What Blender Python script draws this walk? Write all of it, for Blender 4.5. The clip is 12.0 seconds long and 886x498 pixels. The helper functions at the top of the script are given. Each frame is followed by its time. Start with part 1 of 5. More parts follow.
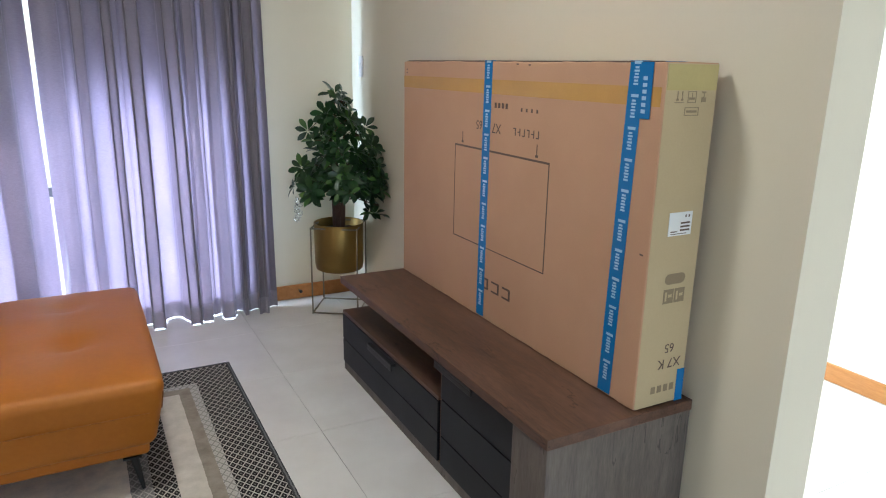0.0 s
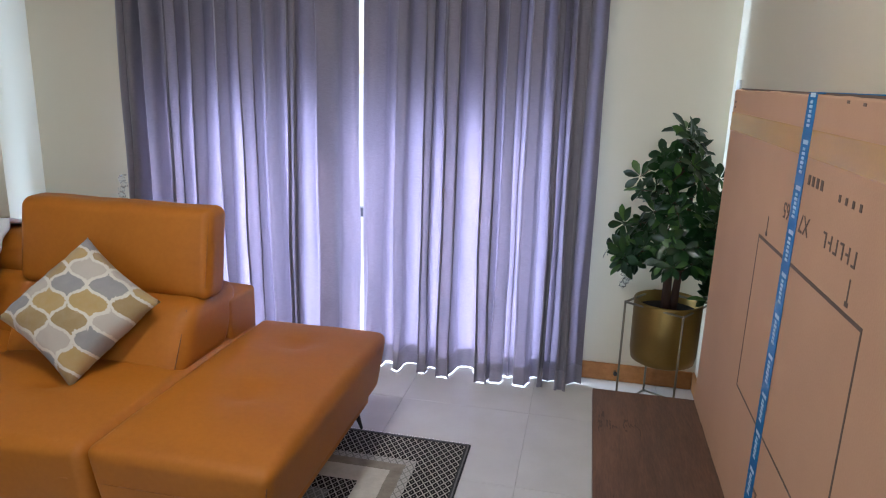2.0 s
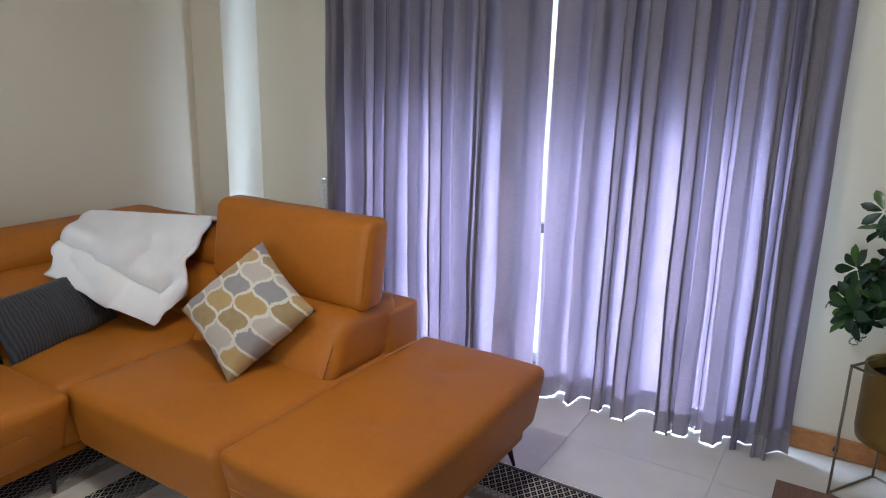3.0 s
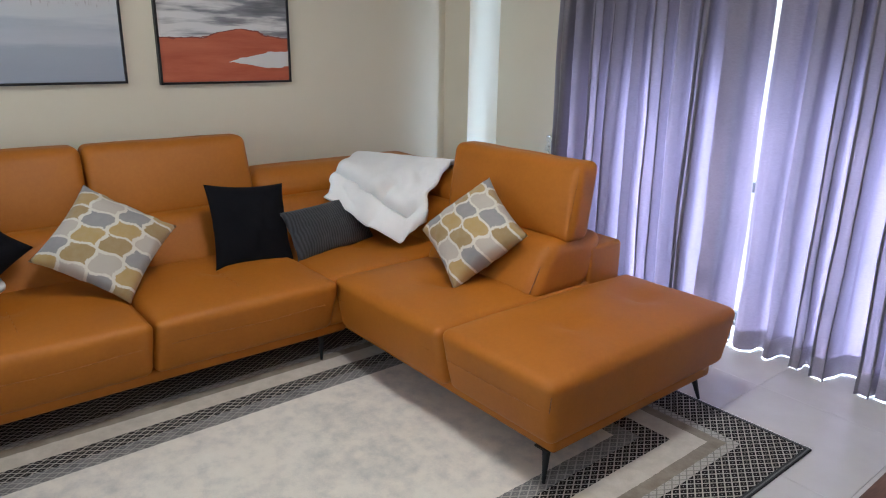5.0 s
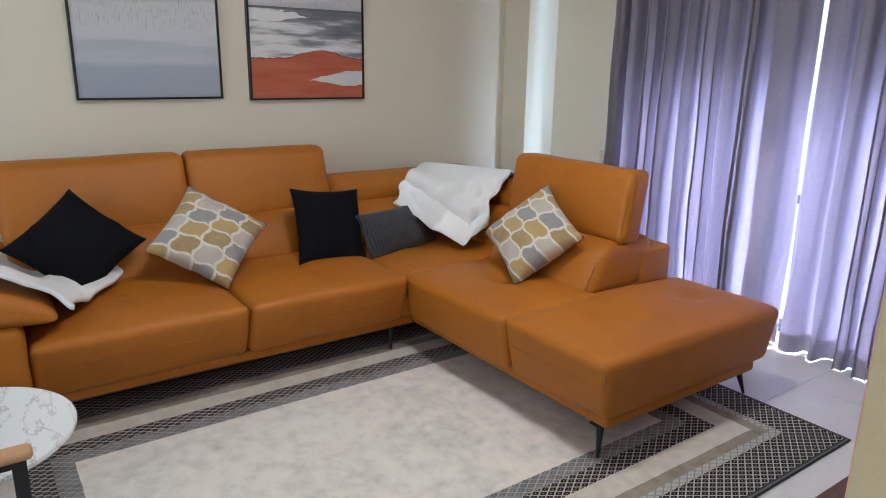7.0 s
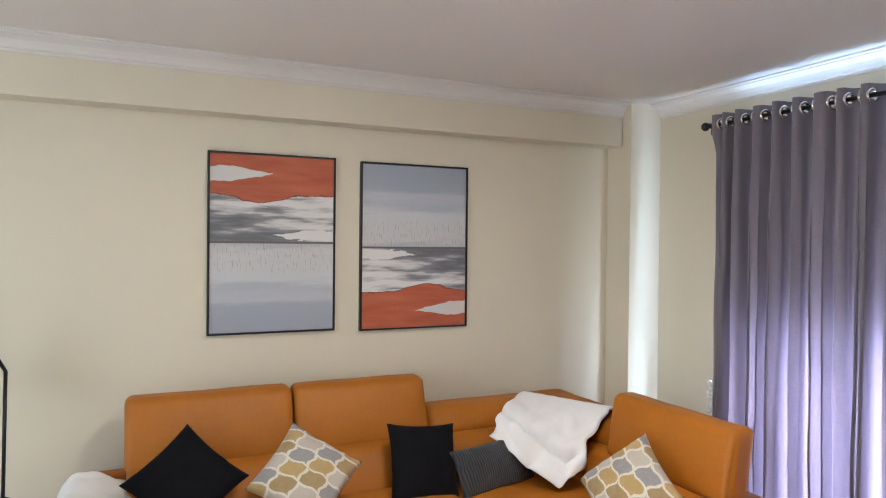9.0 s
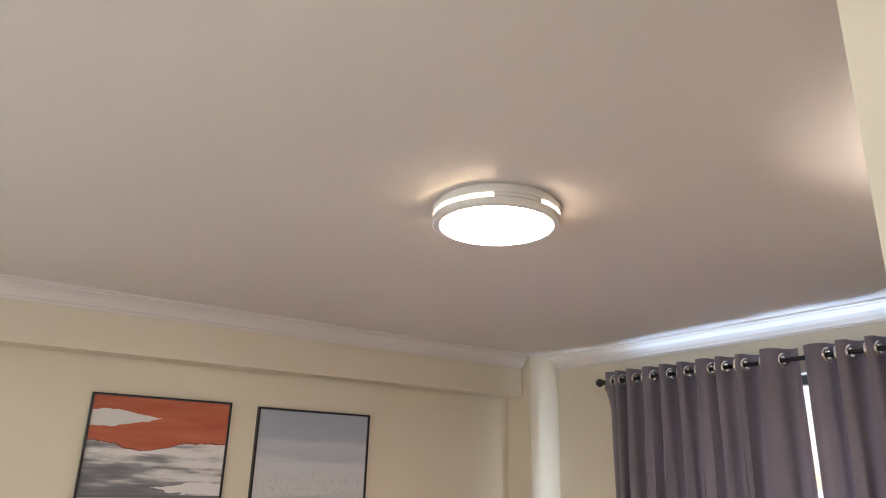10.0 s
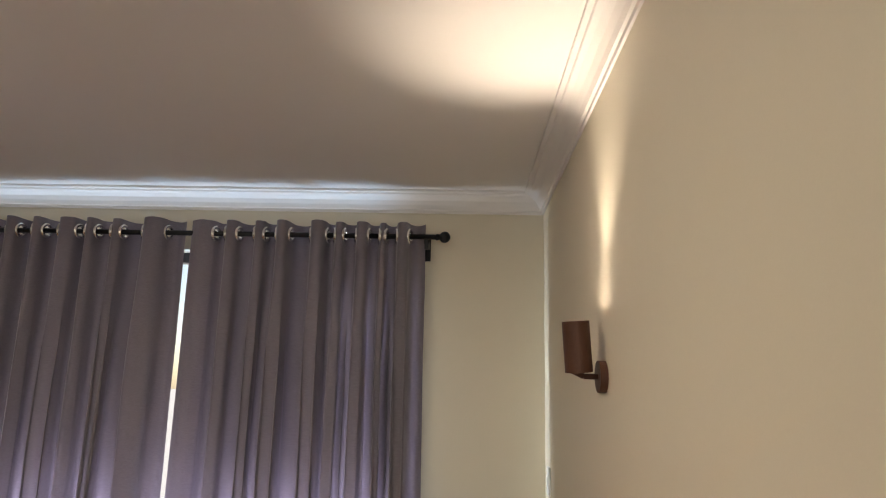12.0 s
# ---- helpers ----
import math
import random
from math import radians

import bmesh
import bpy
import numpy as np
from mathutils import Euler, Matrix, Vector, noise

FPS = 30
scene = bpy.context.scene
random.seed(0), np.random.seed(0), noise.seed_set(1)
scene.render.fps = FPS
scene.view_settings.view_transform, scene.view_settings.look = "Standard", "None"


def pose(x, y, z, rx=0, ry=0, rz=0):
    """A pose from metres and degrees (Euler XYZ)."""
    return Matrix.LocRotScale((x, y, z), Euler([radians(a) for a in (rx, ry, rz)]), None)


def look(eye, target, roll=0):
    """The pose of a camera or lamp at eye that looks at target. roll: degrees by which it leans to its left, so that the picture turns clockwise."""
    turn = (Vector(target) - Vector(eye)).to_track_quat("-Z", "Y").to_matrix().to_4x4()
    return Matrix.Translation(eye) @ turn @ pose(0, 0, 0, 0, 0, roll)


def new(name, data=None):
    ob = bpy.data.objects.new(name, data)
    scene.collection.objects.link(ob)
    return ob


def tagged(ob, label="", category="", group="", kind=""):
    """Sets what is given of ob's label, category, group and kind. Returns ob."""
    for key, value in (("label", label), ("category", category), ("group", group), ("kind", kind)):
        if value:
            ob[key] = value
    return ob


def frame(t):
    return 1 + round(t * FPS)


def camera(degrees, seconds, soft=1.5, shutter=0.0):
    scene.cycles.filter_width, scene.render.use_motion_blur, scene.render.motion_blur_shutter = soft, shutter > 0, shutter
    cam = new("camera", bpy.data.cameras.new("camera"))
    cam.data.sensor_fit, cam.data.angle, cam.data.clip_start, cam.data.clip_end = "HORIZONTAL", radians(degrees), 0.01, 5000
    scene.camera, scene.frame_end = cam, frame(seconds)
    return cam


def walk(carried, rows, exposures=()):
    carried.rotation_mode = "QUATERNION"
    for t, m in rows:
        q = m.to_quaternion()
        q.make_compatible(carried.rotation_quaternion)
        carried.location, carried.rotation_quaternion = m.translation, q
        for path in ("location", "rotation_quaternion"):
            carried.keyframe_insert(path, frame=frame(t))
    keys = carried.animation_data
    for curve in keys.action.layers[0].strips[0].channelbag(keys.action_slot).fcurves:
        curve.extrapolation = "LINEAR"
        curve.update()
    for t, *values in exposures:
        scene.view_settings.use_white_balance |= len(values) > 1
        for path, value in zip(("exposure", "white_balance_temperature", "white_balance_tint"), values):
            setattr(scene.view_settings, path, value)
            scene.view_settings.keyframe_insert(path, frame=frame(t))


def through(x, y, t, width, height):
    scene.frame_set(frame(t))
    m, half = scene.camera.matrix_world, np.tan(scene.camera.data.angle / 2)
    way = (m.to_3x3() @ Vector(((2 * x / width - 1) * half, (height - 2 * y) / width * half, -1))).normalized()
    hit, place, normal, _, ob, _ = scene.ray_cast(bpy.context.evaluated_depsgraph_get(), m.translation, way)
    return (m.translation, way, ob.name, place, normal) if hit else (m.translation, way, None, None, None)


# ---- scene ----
cam = camera(65.8, 12.0, soft=1.1)
PATH = [
    (0, (-0.028, 0.068, 1.464), (0.882, 1.773, 0.951), 1.1),
    (0.5, (0.266, 0.12, 1.484), (0.889, 1.953, 0.98), 1.3),
    (1, (0.582, 0.273, 1.484), (0.919, 2.18, 0.983), 1.9),
    (1.5, (0.778, 0.509, 1.476), (0.785, 2.445, 0.976), 2.0),
    (2, (0.902, 0.837, 1.499), (0.515, 2.737, 1.007), 1.9),
    (2.5, (1.054, 1.079, 1.507), (0.311, 2.866, 1.003), 2.0),
    (3, (1.051, 1.153, 1.531), (0.046, 2.807, 1.026), 1.5),
    (3.5, (1.043, 1.195, 1.51), (-0.235, 2.655, 1.023), 1.1),
    (3.7, (1.076, 1.21, 1.5), (-0.316, 2.558, 1.004), 1.0),
    (5.3, (1.477, 0.78, 1.445), (-0.023, 1.974, 0.877), 0.7),
    (5.5, (1.521, 0.745, 1.436), (0.004, 1.927, 0.884), 0.7),
    (6, (1.586, 0.636, 1.441), (0.048, 1.794, 0.902), 0.7),
    (6.5, (1.613, 0.583, 1.439), (0.073, 1.741, 0.904), 0.6),
    (6.7, (1.609, 0.57, 1.435), (0.066, 1.726, 0.905), 0.7),
    (8.3, (1.562, 0.819, 1.597), (-0.288, 1.51, 1.283), 0.8),
    (8.5, (1.608, 0.8, 1.646), (-0.249, 1.504, 1.413), 0.8),
    (9, (1.706, 0.685, 1.794), (-0.107, 1.529, 1.773), 0.6),
    (9.5, (1.74, 0.65, 1.906), (0.031, 1.637, 2.227), 1.1),
    (10, (1.719, 0.628, 1.931), (0.128, 1.664, 2.558), 1.7),
    (10.5, (1.594, 0.656, 1.9), (0.121, 1.85, 2.535), 2.9),
    (11, (1.382, 0.774, 1.872), (0.256, 2.303, 2.5), 4.6),
    (11.5, (1.249, 0.865, 1.839), (0.645, 2.687, 2.401), 3.4),
    (12, (1.122, 0.908, 1.829), (1.067, 2.865, 2.24), 1.3),
]
walk(cam, [(t, look(eye, target, roll)) for t, eye, target, roll in PATH], exposures=[
    (0, 1.01, 5680, 6), (2.5, 0.90, 5570, 9), (3.7, 0.90, 5570, 8), (5.5, 1.10, 5520, 8), (6.7, 1.10, 5520, 8), (8.5, 1.44, 5700, 9),
    (9.5, 1.36, 6250, 12), (10.5, 0.93, 6900, 17), (11.1, 0.86, 7050, 12), (12, 0.50, 7150, 13)])

# ---- world, sun, large lights ----
WL, WT, WN, WS, WH = -2.40, 1.525, 4.22, -2.6, 3.135     # left wall, TV wall, window wall, back wall, hall wall
TE, CZ = 1.09, 2.80                                     # where the TV wall ends, ceiling
world = bpy.data.worlds.new("world")
scene.world = world
world.use_nodes = True
wn, wl = world.node_tree.nodes, world.node_tree.links
sky = wn.new("ShaderNodeTexSky")
sky.sky_type, sky.sun_disc = "NISHITA", False
sky.sun_elevation, sky.sun_rotation = radians(50), radians(12)
wl.new(sky.outputs[0], wn["Background"].inputs[0])
wn["Background"].inputs[1].default_value = 0.12


def lamp(name, kind, energy, color, m, **more):
    data = bpy.data.lights.new(name, kind)
    data.energy, data.color = energy, color
    if kind == "AREA":
        data.shape, data.size, data.size_y = "RECTANGLE", more["size"], more["size_y"]
        data.spread = radians(more.get("spread", 180))
    if kind == "SUN":
        data.angle = radians(0.5)
    if kind == "SPOT":
        data.spot_size, data.spot_blend, data.shadow_soft_size = radians(more["cone"]), more["blend"], more["soft"]
    ob = new(name, data)
    ob.matrix_basis = m
    return ob


lamp("sun", "SUN", 5.0, (1.0, 0.985, 0.96), look((0.5, 8, 9), (-0.65, 2.6, 2.42)))
for name, x, power in (("window_daylight_west", -0.86, 57), ("window_daylight_east", 0.29, 46)):
    lamp(name, "AREA", power, (0.68, 0.82, 1.0), look((x, 4.295, 0.70), (x, 3, 0.75)), size=0.94, size_y=1.25)
# added narrow lamp, standing in for light from the bright ground that climbs behind the curtains to the cornice
lamp("lintel_daylight", "AREA", 0.85, (0.36, 0.63, 1.0), look((-0.29, 4.245, 2.20), (-0.29, 4.165, 2.8)), size=2.1, size_y=0.045, spread=42)
# added strip lamps behind the curtains, standing in for oblique sky light that slips past their outer edges
lamp("door_daylight_west", "AREA", 0.9, (0.52, 0.73, 1.0), look((-0.95, 4.208, 1.32), (-2.18, 4.14, 1.40)), size=0.045, size_y=2.2, spread=60)
lamp("door_daylight_east", "AREA", 3.4, (0.66, 0.82, 1.0), look((0.46, 4.196, 1.25), (1.5, 4.19, 1.3)), size=0.05, size_y=2.0, spread=90)
# assumed source out of view that makes the hall wall bright
lamp("hall_daylight", "AREA", 100, (0.86, 0.935, 1.0), look((2.45, WN + 0.02, 1.5), (2.45, 0, 1.5)), size=1.0, size_y=1.3)
# added fill from the unseen back of the room, set in a made-up window
lamp("back_fill_light", "AREA", 23, (0.89, 0.95, 1.0), look((0.45, WS - 0.02, 1.3), (0.45, 0, 1.3)), size=2.4, size_y=1.9)
lamp("sconce_lamp", "SPOT", 23, (1.0, 0.90, 0.78), look((1.428, 2.842, 2.035), (1.32, 2.67, 2.8)), cone=74, blend=0.9, soft=0.012)


# ---- helpers for building ----
def thing(name, label, category, at=(0, 0, 0), group="", kind=""):
    ob = new(name)
    ob.matrix_basis = Matrix.Translation(at)
    ob.empty_display_size = 0.1
    return tagged(ob, label, category, group, kind)


def mesh_from(bm, name, material, smooth=False):
    me = bpy.data.meshes.new(name)
    bmesh.ops.recalc_face_normals(bm, faces=bm.faces)
    bm.to_mesh(me)
    bm.free()
    for m in material if isinstance(material, (list, tuple)) else [material]:
        me.materials.append(m)
    if smooth:
        me.polygons.foreach_set("use_smooth", [True] * len(me.polygons))
    return me


def part(name, bm, material, parent=None, label="", smooth=False):
    ob = new(name, mesh_from(bm, name, material, smooth))
    if parent:
        ob.parent = parent
        if parent.type == "EMPTY":
            ob.matrix_parent_inverse = parent.matrix_basis.inverted()
    return tagged(ob, label)


def box(bm, x0, x1, y0, y1, z0, z1, bevel=0.0, seg=2):
    vs = [bm.verts.new((x, y, z)) for x in (x0, x1) for y in (y0, y1) for z in (z0, z1)]
    fs = [bm.faces.new([vs[i] for i in f]) for f in ((0, 1, 3, 2), (4, 6, 7, 5), (0, 4, 5, 1), (2, 3, 7, 6), (0, 2, 6, 4), (1, 5, 7, 3))]
    if bevel:
        es = list({e for f in fs for e in f.edges})
        bmesh.ops.bevel(bm, geom=es, offset=bevel, segments=seg, affect="EDGES", profile=0.5)
    return bm


def slab(*a, bevel=0.0, seg=2):
    return box(bmesh.new(), *a, bevel=bevel, seg=seg)


def rbox(x0, x1, y0, y1, z0, z1, r, mid=6, warp=None):
    """A rounded, padded block; warp moves each point, given it and its place from -1 to 1 on each axis."""
    bm = bmesh.new()
    c = Vector(((x0 + x1) / 2, (y0 + y1) / 2, (z0 + z1) / 2))
    h = Vector(((x1 - x0) / 2, (y1 - y0) / 2, (z1 - z0) / 2))
    r = min(r, *h)
    axes = []
    for k in range(3):
        inner = h[k] - r
        edge = [r, r * 0.8, r * 0.55, r * 0.27, 0]
        lo = [-inner - e for e in edge]
        middle = [-inner + 2 * inner * i / (mid + 1) for i in range(1, mid + 1)] if inner > 1e-4 else []
        axes.append(lo + middle + [-v for v in reversed(lo)])
    verts = {}

    def vert(p):
        key = tuple(round(v, 5) for v in p)
        if key not in verts:
            q = Vector([max(-(h[k] - r), min(h[k] - r, p[k])) for k in range(3)])
            d = Vector(p) - q
            w = q + (d.normalized() * r if d.length > 1e-9 else d)
            w = c + w
            if warp:
                w = warp(w, Vector([(w[k] - c[k]) / h[k] for k in range(3)]))
            verts[key] = bm.verts.new(w)
        return verts[key]

    for k in range(3):
        a, b = (k + 1) % 3, (k + 2) % 3
        for s in (-1, 1):
            for i in range(len(axes[a]) - 1):
                for j in range(len(axes[b]) - 1):
                    quad = []
                    for di, dj in ((0, 0), (1, 0), (1, 1), (0, 1)):
                        p = [0, 0, 0]
                        p[k], p[a], p[b] = s * h[k], axes[a][i + di], axes[b][j + dj]
                        v = vert(p)
                        if v not in quad:
                            quad.append(v)
                    if len(quad) > 2 and not bm.faces.get(quad):
                        bm.faces.new(quad)
    return bm


def cyl(bm, p0, p1, r0, r1=None, seg=16, caps=True):
    p0, p1, r1 = Vector(p0), Vector(p1), r0 if r1 is None else r1
    axis = (p1 - p0).normalized()
    a = axis.orthogonal().normalized()
    b = axis.cross(a)
    rings = []
    for p, r in ((p0, r0), (p1, r1)):
        rings.append([bm.verts.new(p + r * (math.cos(t) * a + math.sin(t) * b)) for t in [2 * math.pi * i / seg for i in range(seg)]])
    for i in range(seg):
        bm.faces.new((rings[0][i], rings[0][(i + 1) % seg], rings[1][(i + 1) % seg], rings[1][i]))
    if caps:
        bm.faces.new(rings[0]), bm.faces.new(rings[1])
    return bm


def rod(p0, p1, r0, r1=None, seg=16, caps=True):
    return cyl(bmesh.new(), p0, p1, r0, r1, seg, caps)


def tube(bm, pts, r, seg=8):
    for a, b in zip(pts, pts[1:]):
        cyl(bm, a, b, r, r, seg)
    return bm


def lathe(profile, centre, seg=40, bm=None):
    bm = bm or bmesh.new()
    cx, cy, cz = centre
    rings = [[bm.verts.new((cx + r * math.cos(2 * math.pi * i / seg), cy + r * math.sin(2 * math.pi * i / seg), cz + z)) for i in range(seg)] for r, z in profile]
    for a, b in zip(rings, rings[1:]):
        for i in range(seg):
            bm.faces.new((a[i], a[(i + 1) % seg], b[(i + 1) % seg], b[i]))
    return bm


def torus(bm, centre, axis, major, minor, seg=20, ring=8):
    axis = Vector(axis).normalized()
    a = axis.orthogonal().normalized()
    b = axis.cross(a)
    rows = []
    for i in range(seg):
        t = 2 * math.pi * i / seg
        out = math.cos(t) * a + math.sin(t) * b
        rows.append([bm.verts.new(Vector(centre) + out * (major + minor * math.cos(p)) + axis * minor * math.sin(p)) for p in [2 * math.pi * j / ring for j in range(ring)]])
    for i in range(seg):
        for j in range(ring):
            bm.faces.new((rows[i][j], rows[(i + 1) % seg][j], rows[(i + 1) % seg][(j + 1) % ring], rows[i][(j + 1) % ring]))
    return bm


def grid(nu, nv, f, keep=None):
    bm = bmesh.new()
    vs = [[bm.verts.new(f(i / nu, j / nv)) for j in range(nv + 1)] for i in range(nu + 1)]
    for i in range(nu):
        for j in range(nv):
            quad = (vs[i][j], vs[i + 1][j], vs[i + 1][j + 1], vs[i][j + 1])
            if keep is None or keep(sum((v.co for v in quad), Vector()) / 4):
                bm.faces.new(quad)
    return bm


def smoothstep(a, b, x):
    t = max(0.0, min(1.0, (x - a) / (b - a)))
    return t * t * (3 - 2 * t)


# ---- materials ----
class Nodes:
    def __init__(self, name):
        self.m = bpy.data.materials.new(name)
        self.m.use_nodes = True
        self.t = self.m.node_tree
        self.b = self.t.nodes["Principled BSDF"]
        self.out = self.t.nodes["Material Output"]

    def add(self, kind, **inputs):
        n = self.t.nodes.new(kind)
        for k, v in inputs.items():
            self.put(n, k, v)
        return n

    def put(self, n, k, v):
        key = int(k[1:]) if k[0] == "i" and k[1:].isdigit() else k
        if isinstance(v, bpy.types.NodeSocket):
            self.t.links.new(v, n.inputs[key])
        else:
            n.inputs[key].default_value = v

    def math(self, op, a, b=0.0, c=0.0):
        n = self.t.nodes.new("ShaderNodeMath")
        n.operation = op
        for i, v in enumerate((a, b, c)):
            self.put(n, "i%d" % i, v)
        return n.outputs[0]

    def mix(self, fac, a, b, blend="MIX"):
        n = self.t.nodes.new("ShaderNodeMix")
        n.data_type, n.blend_type = "RGBA", blend
        self.put(n, "i0", fac)
        self.put(n, "i6", a if isinstance(a, bpy.types.NodeSocket) else (*a, 1))
        self.put(n, "i7", b if isinstance(b, bpy.types.NodeSocket) else (*b, 1))
        return n.outputs[2]

    def ramp(self, fac, stops, step=False):
        n = self.t.nodes.new("ShaderNodeValToRGB")
        n.color_ramp.interpolation = "CONSTANT" if step else "LINEAR"
        while len(n.color_ramp.elements) < len(stops):
            n.color_ramp.elements.new(0.5)
        for e, (p, c) in zip(n.color_ramp.elements, stops):
            e.position, e.color = p, (*c, 1) if len(c) == 3 else c
        self.put(n, "i0", fac)
        return n.outputs[0]

    def coords(self, scale=(1, 1, 1), rot=(0, 0, 0)):
        c = self.add("ShaderNodeTexCoord").outputs["Object"]
        n = self.add("ShaderNodeMapping")
        self.put(n, "Vector", c)
        n.inputs["Scale"].default_value, n.inputs["Rotation"].default_value = scale, [radians(a) for a in rot]
        return n.outputs[0]

    def noise(self, vec, scale, detail=4.0, rough=0.55):
        return self.add("ShaderNodeTexNoise", Vector=vec, Scale=scale, Detail=detail, Roughness=rough).outputs[0]

    def bump(self, height, strength=0.2, distance=0.002):
        n = self.add("ShaderNodeBump", Height=height, Strength=strength, Distance=distance)
        self.put(self.b, "Normal", n.outputs[0])

    def xyz(self, vec):
        return self.add("ShaderNodeSeparateXYZ", Vector=vec).outputs


def plain(name, color, rough=0.5, metal=0.0, vary=0.12, scale=6.0, grain=150.0, bump=0.08, spec=0.5, sheen=0.0):
    """A surface with soft large patches, fine grain and slight relief."""
    n = Nodes(name)
    co = n.coords()
    big, fine = n.noise(co, scale), n.noise(co, grain, 2.0)
    dark = [c * (1 - vary) for c in color]
    lite = [min(1, c * (1 + vary)) for c in color]
    col = n.mix(n.math("MULTIPLY_ADD", fine, 0.35, n.math("MULTIPLY", big, 0.65)), dark, lite)
    n.put(n.b, "Base Color", col)
    n.put(n.b, "Roughness", n.math("MULTIPLY_ADD", big, 0.12, rough - 0.06))
    n.put(n.b, "Metallic", metal)
    n.put(n.b, "Specular IOR Level", spec)
    n.put(n.b, "Sheen Weight", sheen)
    if bump:
        n.bump(fine, bump)
    return n.m


def leather():
    n = Nodes("tan_leather")
    co = n.coords()
    big, fine = n.noise(co, 3.0, 5), n.noise(co, 60, 3)
    vor = n.add("ShaderNodeTexVoronoi", Vector=co, Scale=420.0).outputs["Distance"]
    n.put(n.b, "Base Color", n.ramp(n.math("MULTIPLY_ADD", fine, 0.3, n.math("MULTIPLY", big, 0.7)), [(0.3, (0.355, 0.114, 0.006)), (0.7, (0.445, 0.152, 0.010))]))
    n.put(n.b, "Roughness", n.math("MULTIPLY_ADD", big, 0.18, 0.45))
    n.put(n.b, "Specular IOR Level", 0.38)
    n.bump(n.math("MULTIPLY_ADD", vor, 0.5, n.math("MULTIPLY", big, 2.0)), 0.16, 0.002)
    return n.m


def wood(name, dark, lite, along="y", rough=0.5, scale=1.0, cracks=True):
    n = Nodes(name)
    s = {"x": (1.2, 9, 9), "y": (9, 1.2, 9), "z": (9, 9, 1.2)}[along]
    co = n.coords([v * scale for v in s])
    warp = n.noise(co, 0.6, 3)
    grain = n.noise(co, 3.5, 8, 0.65)
    fine = n.noise(n.coords([v * 6 * scale for v in s]), 4.0, 4)
    fac = n.math("MULTIPLY_ADD", grain, 0.5, n.math("MULTIPLY_ADD", fine, 0.25, n.math("MULTIPLY", warp, 0.45)))
    col = n.ramp(fac, [(0.38, dark), (0.58, [(a + b) / 2 for a, b in zip(dark, lite)]), (0.75, lite)])
    if cracks:
        vein = n.math("ABSOLUTE", n.math("SUBTRACT", n.noise(co, 0.8, 5, 0.6), 0.5))
        crack = n.math("MULTIPLY", n.math("LESS_THAN", vein, 0.0045), n.math("GREATER_THAN", n.noise(n.coords(), 3.0, 2), 0.53))
        col = n.mix(n.math("MULTIPLY", crack, 0.55), col, [c * 0.35 for c in dark])
    n.put(n.b, "Base Color", col)
    n.put(n.b, "Roughness", n.math("MULTIPLY_ADD", grain, 0.25, rough - 0.12))
    n.put(n.b, "Specular IOR Level", 0.35)
    n.bump(n.math("ADD", grain, fine), 0.22, 0.002)
    return n.m


def tile_mat():
    n = Nodes("polished_cream_tile")
    co = n.coords()
    info = n.add("ShaderNodeObjectInfo").outputs["Random"]
    shift = n.add("ShaderNodeVectorMath")
    n.put(shift, "i0", co)
    comb = n.add("ShaderNodeCombineXYZ", X=n.math("MULTIPLY", info, 40.0), Y=n.math("MULTIPLY", info, 17.0), Z=0.0)
    n.put(shift, "i1", comb.outputs[0])
    cloud = n.noise(shift.outputs[0], 4.0, 6, 0.6)
    fine = n.noise(shift.outputs[0], 90.0, 3)
    col = n.ramp(cloud, [(0.3, (0.68, 0.65, 0.605)), (0.7, (0.76, 0.735, 0.69))])
    n.put(n.b, "Base Color", n.mix(n.math("MULTIPLY", n.math("ADD", info, fine), 0.06), col, (0.5, 0.47, 0.42)))
    n.put(n.b, "Roughness", n.math("MULTIPLY_ADD", cloud, 0.1, 0.17))
    return n.m


def curtain_mat(name, through, k=1.0):
    n = Nodes(name)
    co = n.coords((1, 1, 1))
    weave = n.noise(n.coords((900, 900, 300)), 1.0, 2)
    slub = n.noise(n.coords((60, 60, 500)), 1.0, 3)
    big = n.noise(co, 3.0, 3)
    fac = n.math("MULTIPLY_ADD", weave, 0.4, n.math("MULTIPLY_ADD", slub, 0.4, n.math("MULTIPLY", big, 0.2)))
    n.put(n.b, "Base Color", n.ramp(fac, [(0.3, [c * k for c in (0.095, 0.085, 0.098)]), (0.7, [c * k for c in (0.175, 0.158, 0.18)])]))
    n.put(n.b, "Roughness", 0.75)
    n.put(n.b, "Sheen Weight", 0.25)
    n.bump(fac, 0.25, 0.001)
    if through:
        tr = n.add("ShaderNodeBsdfTranslucent")
        n.put(tr, "Color", n.ramp(fac, [(0.3, (0.60, 0.455, 0.66)), (0.7, (0.89, 0.67, 0.92))]))
        mx = n.add("ShaderNodeMixShader", i0=through, i1=n.b.outputs[0], i2=tr.outputs[0])
        n.t.links.new(mx.outputs[0], n.out.inputs[0])
    return n.m


